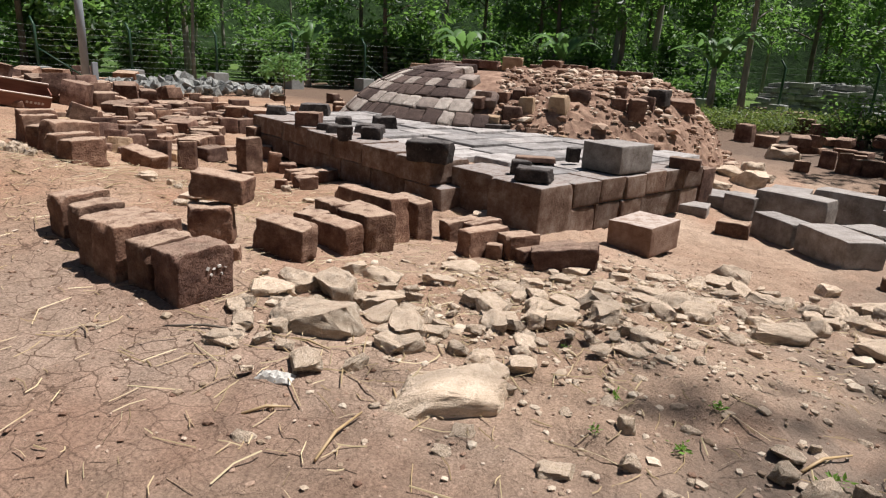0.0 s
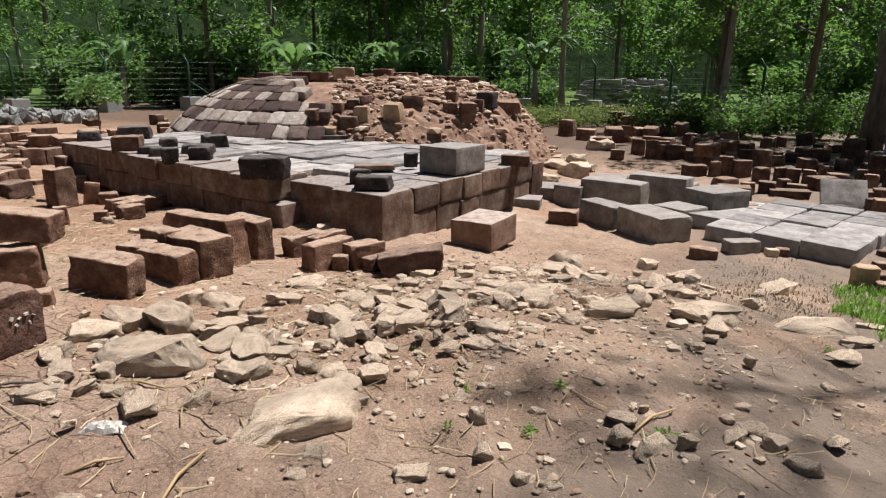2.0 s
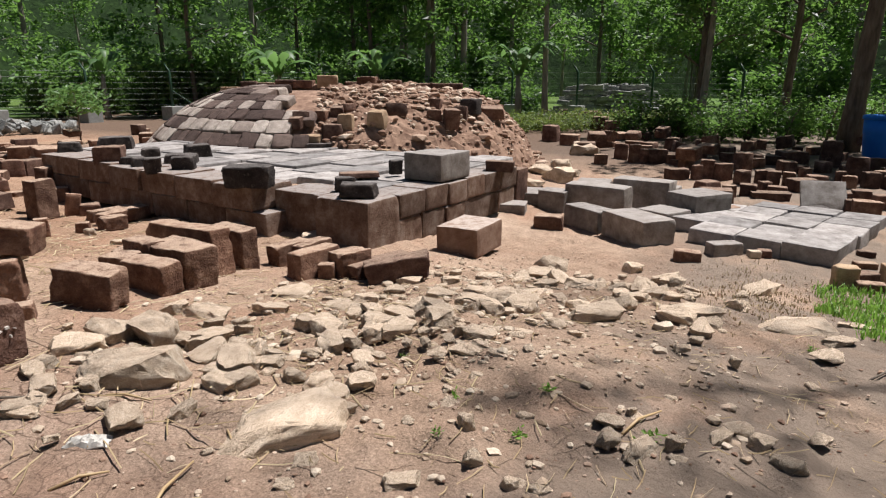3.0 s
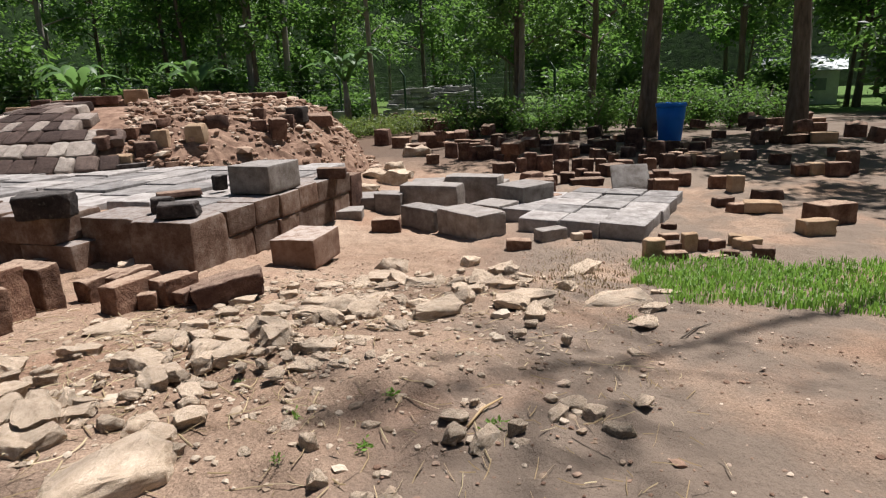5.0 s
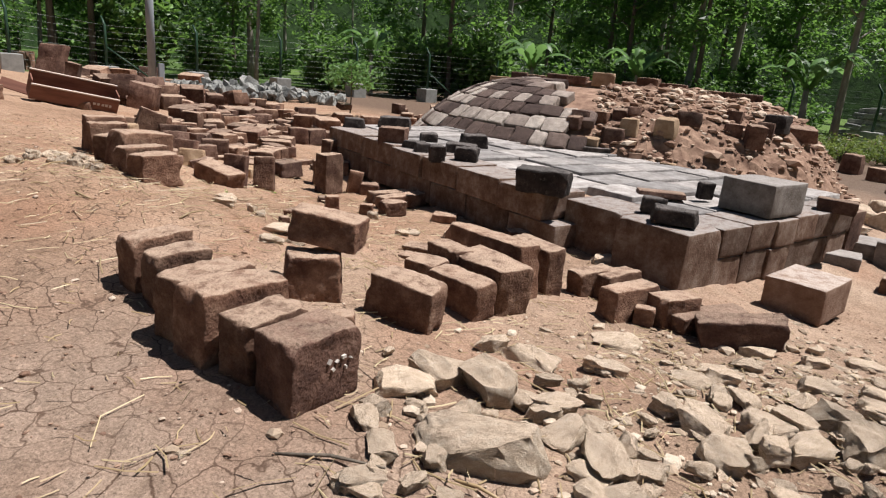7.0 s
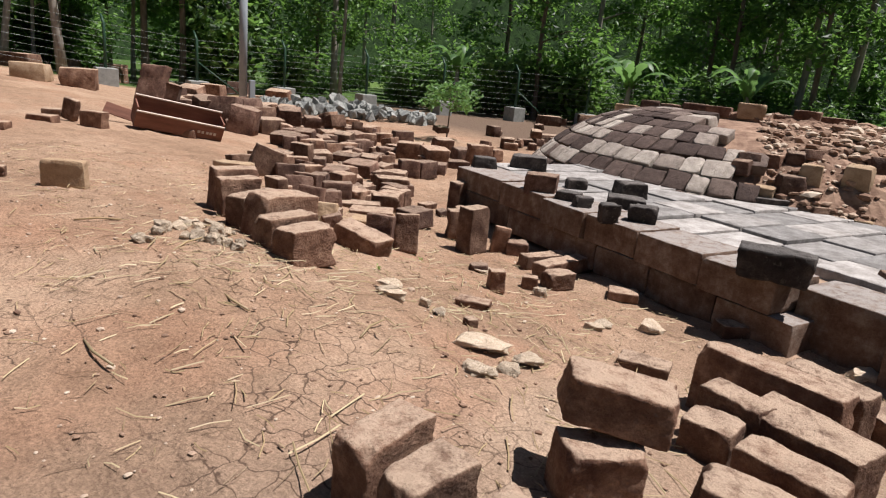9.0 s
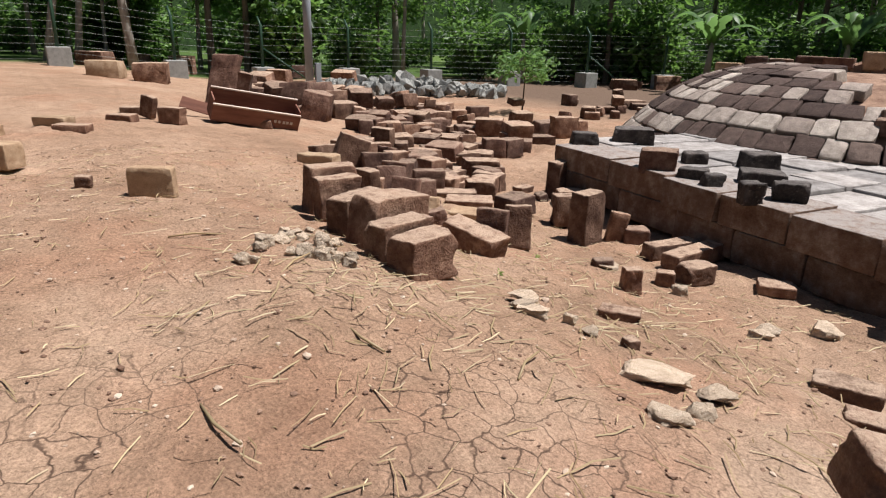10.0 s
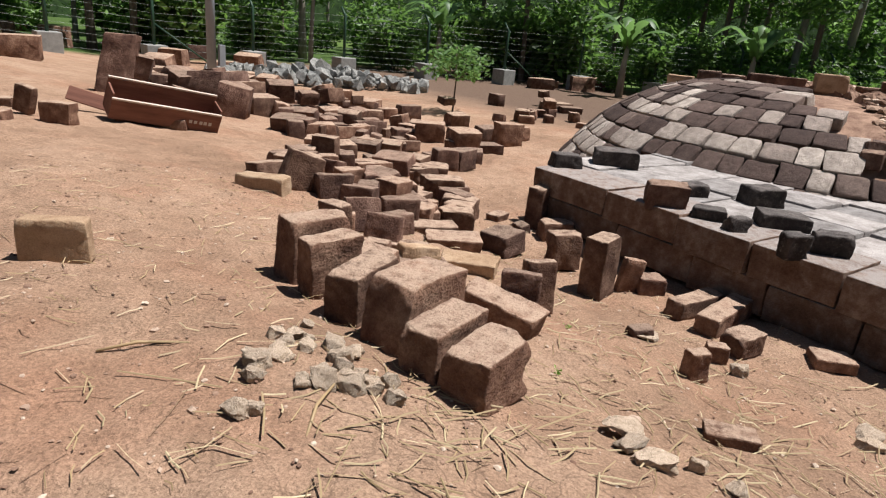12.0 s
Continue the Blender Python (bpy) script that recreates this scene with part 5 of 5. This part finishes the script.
n = 3200
spots = np.c_[gen.uniform(-5.4, 0.2, n), gen.uniform(-4.2, 7.5, n)]
straw("dry_straw", "dry straw and grass stalks lying on the soil", STRAW, spots, 0.1, 0.0018, surface)
spots = np.concatenate([np.c_[gen.normal(-2.3, 1.0, 480), gen.normal(-1.2, 0.8, 480)], np.c_[gen.normal(-2.2, 1.0, 520), gen.normal(2.6, 1.1, 520)], np.c_[gen.normal(-3.7, 0.4, 120), gen.normal(3.2, 0.5, 120)]])
straw("dry_stalks", "long flattened dry stalks among the rubble", STRAW, spots, 0.15, 0.0032, surface)
for x, y, ln, rz in ((-4.1, -1.75, 0.36, 20), (-3.75, -1.75, 0.3, 62), (-4.2, -1.4, 0.2, -30), (-3.9, 2.6, 0.3, 95), (-3.3, 2.2, 0.28, 30), (-2.8, -3.2, 0.3, -25), (-1.2, -4.4, 0.4, -40), (-4.6, 2.3, 0.3, 100), (-3.85, 3.5, 0.35, 40), (-4.2, 4.3, 0.3, -20), (-4.05, -0.62, 0.4, -50), (-3.7, -1.0, 0.3, -75)):
    z = surface(x, y) + 0.012
    stick = tagged(part("stick", tube_bm(((-ln / 2, 0, 0), (0, 0.02, 0.01), (ln / 2, 0, 0.004)), (0.006, 0.007, 0.004), 6), STRAW if ln < 0.38 else BARK), "dry stick lying on the bare soil", "stick", "dry sticks")
    stick.matrix_world = pose(x, y, z, 0, 0, rz)
# crumpled glove-like rag
bm = bmesh.new()
bmesh.ops.create_grid(bm, x_segments=14, y_segments=8, size=0.5)
for v in bm.verts:
    e = max(abs(v.co.x), abs(v.co.y)) * 2
    v.co = Vector((v.co.x * 0.17, v.co.y * 0.075, 0.028 * (1 - e ** 3) + 0.018 * noise.noise(v.co * 7)))
bmesh.ops.solidify(bm, geom=bm.faces[:], thickness=0.006)
rag = tagged(part("rag", bm, CLOTH), "crumpled dirty white cloth glove on bare soil", "rag")
rag.matrix_world = pose(-4.02, -1.2, surface(-4.02, -1.2) + 0.008, 0, 0, -58)

# ---- grass, weeds ----
n = 26000
gx, gy = gen.uniform(-1.1, 1.9, n), gen.uniform(-11, -4.1, n)
edge = np.array([noise.noise(Vector((x * 1.5, y * 1.5, 3))) for x, y in zip(gx, gy)]) * 0.25
ok = (gx > -0.55 - 0.12 * (gy + 4.6) * -1 + edge) & (gx < 1.35 + edge) & (gy < -4.25 + edge)
gx, gy = gx[ok], gy[ok]


def blades(name, label, gx, gy, tall, mat):
    k = len(gx)
    a, lean = gen.uniform(0, 6.28, k), gen.uniform(0.1, 0.7, k)
    h = tall * gen.uniform(0.5, 1.3, k)
    z = np.array([surface(x, y) for x, y in zip(gx, gy)])
    w = 0.004 + 0.02 * h
    sx, sy = -np.sin(a) * w, np.cos(a) * w
    lx, ly = np.cos(a) * h * lean, np.sin(a) * h * lean
    v = np.stack([np.c_[gx + sx, gy + sy, z], np.c_[gx - sx, gy - sy, z], np.c_[gx + lx * 0.4 - sx * 0.8, gy + ly * 0.4 - sy * 0.8, z + h * 0.7], np.c_[gx + lx * 0.4 + sx * 0.8, gy + ly * 0.4 + sy * 0.8, z + h * 0.7], np.c_[gx + lx, gy + ly, z + h * 0.95]], 1).reshape(-1, 3)
    f = []
    for i in range(k):
        f += [(5 * i, 5 * i + 1, 5 * i + 2, 5 * i + 3), (5 * i + 3, 5 * i + 2, 5 * i + 4)]
    return tagged(new(name, mesh_from(name, v, f, mat)), label, "grass", "", "stuff")


blades("grass", "patch of fresh green grass beside the paving", gx, gy, 0.075, GRASS)
n = 900
blades("dry_grass", "sparse dry grass at the edge of the paving", gen.normal(0.6, 0.6, n), gen.normal(-3.75, 0.3, n), 0.035, STRAW)


def weed(x, y, s):
    rg = np.random.default_rng(int(abs(x * 977 + y * 131)) + 1)
    v, f = leaves([(0, 0, s * 0.4)], (s * 0.3, s * 0.3, s * 0.2), 26, s * 0.5, rg, -0.5)
    ob = tagged(new("weed", mesh_from("weed", v, f, GRASS)), "small green weed growing in bare soil", "weed", "", "stuff")
    ob.location = (x, y, surface(x, y))


for t in ((-3.2, -2.75, 0.09), (-2.95, -2.35, 0.08), (-2.75, -2.75, 0.09), (-2.9, -3.25, 0.1), (-2.55, -1.85, 0.06), (-3.35, -2.45, 0.06), (-1.6, 4.0, 0.06), (-2.4, 3.5, 0.06), (-1.0, -4.0, 0.08)):
    weed(t[0], t[1], t[2] * 0.6)


# ---- plants and trees ----
def sapling(x, y, h):
    ob = tagged(new("sapling"), "young green sapling with feathery leaves", "sapling")
    rg = np.random.default_rng(8)
    part("stem", tube_bm(((0, 0, 0), (0.03, 0, h * 0.5), (0, 0.05, h)), (0.025, 0.018, 0.008), 6), BARK, ob)
    cs = []
    for k in range(9):
        a, z = k * 2.4, h * (0.55 + 0.05 * k)
        tip = Vector((math.cos(a) * 0.75, math.sin(a) * 0.75, z + 0.05))
        part("branch", tube_bm(((0, 0, z - 0.1), tip * 0.5 + Vector((0, 0, z * 0.5 + 0.08)), tip), (0.01, 0.008, 0.004), 4), BARK, ob)
        cs += [Vector((0, 0, z)).lerp(tip, q) for q in (0.35, 0.5, 0.65, 0.8, 0.95)]
    v, f = leaves(cs, (0.12, 0.12, 0.05), 560, 0.17, rg, 0.25)
    crown = new("crown", mesh_from("crown", v, f, BANANA))
    crown.parent = ob
    ob.location = (x, y, ground_z(x, y))


sapling(6.3, 13.4, 1.6)


def tree(seed, height, girth, low, reach, n, size, bark, label):
    """A tapered trunk with limbs and a loose crown of many leaves, at the origin."""
    rnd = random.Random(seed)
    rg = np.random.default_rng(seed)
    ob = tagged(new("tree"), label, "tree", "trees round the site")
    lx, ly = rnd.uniform(-0.5, 0.5), rnd.uniform(-0.5, 0.5)
    pts = [(lx * q * q + 0.06 * math.sin(9 * q + seed), ly * q * q + 0.06 * math.cos(7 * q), height * q - 0.1) for q in np.linspace(0, 1, 9)]
    part("trunk", tube_bm(pts, [girth * (1.25 if q == 0 else 1 - 0.75 * q) for q in np.linspace(0, 1, 9)], 10), bark, ob)
    cs = []
    for k in range(9):
        q = low / height + (1 - low / height) * (k + 0.5) / 9.5
        base = Vector(pts[min(8, int(q * 8))]).lerp(Vector(pts[min(8, int(q * 8) + 1)]), q * 8 % 1)
        a = k * 2.4 + rnd.uniform(-0.4, 0.4)
        ln = reach * rnd.uniform(0.6, 1.1) * (1.1 - 0.5 * q)
        tip = base + Vector((math.cos(a) * ln, math.sin(a) * ln, ln * rnd.uniform(0.1, 0.5)))
        bend = base.lerp(tip, 0.5) + Vector((0, 0, ln * 0.12))
        part("limb", tube_bm((base, bend, tip), (girth * 0.3, girth * 0.18, girth * 0.06), 6), bark, ob)
        for w in (0.45, 0.65, 0.85, 1.0):
            for _ in range(2):
                cs.append(base.lerp(tip, w) + Vector((rnd.gauss(0, 0.35), rnd.gauss(0, 0.35), rnd.gauss(0, 0.3))))
    v, f = leaves(cs, (0.3, 0.3, 0.22), n, size, rg, 0.25)
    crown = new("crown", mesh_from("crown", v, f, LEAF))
    crown.parent = ob
    return ob


def bush(seed, height, width, n, size, mat, label):
    rnd = random.Random(seed)
    rg = np.random.default_rng(seed)
    ob = tagged(new("shrub"), label, "shrub", "undergrowth")
    cs = []
    for k in range(7):
        a, ln = rnd.uniform(0, 6.28), width * rnd.uniform(0.2, 0.6)
        tip = Vector((math.cos(a) * ln, math.sin(a) * ln, height * rnd.uniform(0.5, 1.0)))
        part("stem", tube_bm(((0, 0, 0), tip * 0.5 + Vector((0, 0, 0.1)), tip), (0.025, 0.018, 0.006), 5), BARK, ob)
        cs += [tip * q for q in (0.35, 0.5, 0.65, 0.8, 0.95, 1.0)]
    v, f = leaves(cs, (width * 0.13, width * 0.13, height * 0.09), n, size, rg, 0.2)
    crown = new("crown", mesh_from("crown", v, f, mat))
    crown.parent = ob
    return ob


def banana(seed):
    rnd = random.Random(seed)
    ob = tagged(new("banana_plant"), "banana plant with long arching torn leaves", "banana plant", "banana plants")
    part("stalk", tube_bm(((0, 0, 0), (0.03, 0, 0.9), (0, 0.03, 1.7)), (0.13, 0.1, 0.06), 10), PALE_BARK, ob)
    for k in range(8):
        a, ln, rise = k * 2.4 + rnd.uniform(-0.4, 0.4), rnd.uniform(1.0, 1.7), rnd.uniform(0.8, 1.8)
        out = Vector((math.cos(a), math.sin(a), 0))
        side = Vector((-math.sin(a), math.cos(a), 0))
        bm = bmesh.new()
        rows = []
        for i in range(22):
            q = i / 21
            c = Vector((0, 0, 1.55)) + out * ln * q + Vector((0, 0, rise * (1.9 * q - 1.55 * q * q)))
            wd = 0.24 * math.sin(math.pi * min(1, 0.12 + 0.9 * q)) ** 0.7 * rnd.uniform(0.55, 1)
            rows.append([bm.verts.new(c + side * wd * s + Vector((0, 0, -abs(s) * wd * 0.35))) for s in (-1, 0, 1)])
        for lo, hi in zip(rows, rows[1:]):
            for j in (0, 1):
                bm.faces.new((lo[j], lo[j + 1], hi[j + 1], hi[j])).smooth = True
        part("leaf", bm, BANANA, ob)
    return ob


HERE = Vector((-5.3, -1.0, 0))
wood_label = "slender forest tree with grey-brown trunk and green crown"
kinds = [tree(20 + k, h, g, low, reach, 2500, 0.3, (BARK, PALE_BARK)[k % 2], wood_label) for k, (h, g, low, reach) in enumerate(((11, 0.13, 3.2, 2.6), (13, 0.17, 4.2, 3.0), (9, 0.09, 2.2, 2.2), (12, 0.11, 2.6, 2.6), (10, 0.14, 3.0, 2.8)))]
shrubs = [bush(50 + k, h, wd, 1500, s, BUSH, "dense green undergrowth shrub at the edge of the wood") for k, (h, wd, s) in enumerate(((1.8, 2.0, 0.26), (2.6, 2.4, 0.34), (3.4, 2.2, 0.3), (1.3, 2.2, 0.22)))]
fr = random.Random(77)


def put(kind, x, y, s, used):
    m = pose(x, y, ground_z(x, y) - 0.05, 0, 0, fr.uniform(0, 360))
    if kind not in used:
        used.add(kind)
        kind.matrix_world = m @ Matrix.Diagonal((s, s, s, 1))
        return kind
    ob = copy_thing(kind, m)
    ob.scale = (s, s, s)
    return ob


def clearing(az):
    """Distance of the wood's edge in each direction."""
    return 30.0 + 2.0 * smooth(70, 90, az)


used = set()
for k in range(105):
    az = fr.uniform(-38, 104)
    dist = clearing(az) + 1.5 + 24 * fr.random() ** 1.3
    x, y = HERE.x + dist * math.cos(radians(az)), HERE.y + dist * math.sin(radians(az))
    if -1 < az < 14 and dist < 40 or az < -8 and k % 2 and k > 5:
        continue
    put(kinds[k % 5], x, y, fr.uniform(0.8, 1.25), used)
for k in range(190):
    az = fr.uniform(-38, 104)
    dist = clearing(az) + 0.5 + 17 * fr.random() ** 1.2
    if az > 72 and dist < 36 and k % 3 or -2 < az < 14 and dist < 40 or az < -6 and k % 3 and k > 5:
        continue
    x, y = HERE.x + dist * math.cos(radians(az)), HERE.y + dist * math.sin(radians(az))
    put(shrubs[k % 4], x, y, fr.uniform(0.7, 1.3), used)

for x, y, s, tilt in ((-3.6, 28.0, 0.9, 14), (-2.6, 28.4, 0.8, 10), (-0.9, 27.2, 1.0, -2), (17.3, -2.0, 0.75, 3), (20.3, 4.2, 0.8, -2)):
    copy_thing(kinds[1], pose(x, y, ground_z(x, y) - 0.05, 0, tilt, fr.uniform(-40, 40))).scale = (s, s, s)

# shade trees on the far side, and those that stand behind the path
big = tree(91, 11, 0.25, 3.2, 4.6, 3300, 0.3, BARK, "large shade tree with a thick dark trunk and spreading crown")
big.matrix_world = pose(13.6, -5.8, 0)
for x, y, s in ((12.4, -9.2, 1.0), (17.5, -1.8, 0.6), (9.5, -12.5, 1.1), (20.5, -4.5, 0.7)):
    copy_thing(big, pose(x, y, 0, 0, 0, fr.uniform(0, 360))).scale = (s, s, s)
over = tree(95, 19, 0.09, 14.0, 3.0, 300, 0.2, BARK, "tall tree behind the path that throws dappled shade")
over.matrix_world = pose(3.1, -9.5, 0, -9, 0, 0)

plants = banana(5)
plants.matrix_world = pose(20.0, 5.3, 0) @ Matrix.Diagonal((1.25, 1.25, 1.25, 1))
for x, y, s, rz in ((19.4, 11.6, 1.2, 80), (18.0, 16.0, 1.2, 200), (14.5, 23.0, 1.2, 120)):
    copy_thing(plants, pose(x, y, 0, 0, 0, rz)).scale = (s, s, s)

# low hedge of yellow-green shrubs and a dark one under the trees
hedge = bush(70, 0.55, 0.95, 420, 0.1, HEDGE, "low yellow-green hedge shrub in the sun")
hedge["group"] = "low hedge"
hx = [(14.6 + 0.5 * i + fr.uniform(-0.3, 0.3), 4.2 + j * 0.75 - 0.42 * i + fr.uniform(-0.3, 0.3)) for i in range(14) for j in range(5)]
hedge.matrix_world = pose(*hx[0], 0)
for p in hx[1:]:
    copy_thing(hedge, pose(*p, 0, 0, 0, fr.uniform(0, 360))).scale = (1, 1, fr.uniform(0.8, 1.2))
dark_hedge = bush(71, 1.25, 1.3, 800, 0.12, LEAF, "dark green shrub in the shade of the trees")
dark_hedge.matrix_world = pose(14.5, -0.4, 0)
for i in range(22):
    copy_thing(dark_hedge, pose(14.8 + 0.1 * i + fr.uniform(-0.6, 0.8), -0.9 - 0.45 * i + fr.uniform(-0.3, 0.3), 0, 0, 0, fr.uniform(0, 360))).scale = (1, 1, fr.uniform(0.8, 1.15))

# stack of weathered slabs and a small house beyond the hedge
stack = tagged(new("slab_stack"), "long stack of weathered grey slabs beyond the hedge", "slab stack")
for k in range(84):
    row = k // 14
    count += 1
    along = (k % 14) * 0.36 + 0.2 * row
    ob = new("slab", rough_box("slab", fr.uniform(0.6, 1.1), 0.6, 0.22, STONE["rubble"], 1.0, 3, count))
    ob.matrix_world = pose(26.9 + 0.2 * along + fr.uniform(-0.3, 0.3), 5.5 - along * (1 - 0.06 * row), row * 0.25 + fr.uniform(0, 0.06), 0, fr.uniform(-12, 12), -78 + fr.uniform(-15, 15))
    ob.parent = stack
house = tagged(new("small_house"), "small white house with a low grey roof among the trees", "house")
part("wall", box_bm(6, 5, 2.6, (0, 0, 1.3)), WHITE, house)
bm = bmesh.new()
for sx in (-1, 1):
    box_bm(3.7, 6, 0.08, (sx * 1.6, 0, 3.1), 0, bm, Matrix.Rotation(radians(18 * sx), 4, "Y"))
part("roof", bm, TIN, house)
part("door", box_bm(0.06, 0.9, 2.0, (-3.02, 0.6, 1.0), 0.01), GREEN_PAINT, house)
part("window", box_bm(0.06, 1.0, 0.9, (-3.02, -1.2, 1.5), 0.01), STEEL, house)
house.matrix_world = pose(30.5, -15.2, 0, 0, 0, -20) @ Matrix.Diagonal((0.62, 0.62, 0.62, 1))

# wooded distance
bv, bf = [], []
for i in range(97):
    a = 2 * math.pi * i / 96
    for z in (-1, 9 + 2.5 * noise.noise(Vector((i * 0.7, 0, 0))), 15 + 3 * noise.noise(Vector((i * 0.9, 5, 0)))):
        d = 66 + z * 0.5
        bv.append((d * math.cos(a), d * math.sin(a), z))
for i in range(96):
    for k in (0, 1):
        bf.append((3 * i + k, 3 * i + 3 + k, 3 * i + 4 + k, 3 * i + 1 + k))
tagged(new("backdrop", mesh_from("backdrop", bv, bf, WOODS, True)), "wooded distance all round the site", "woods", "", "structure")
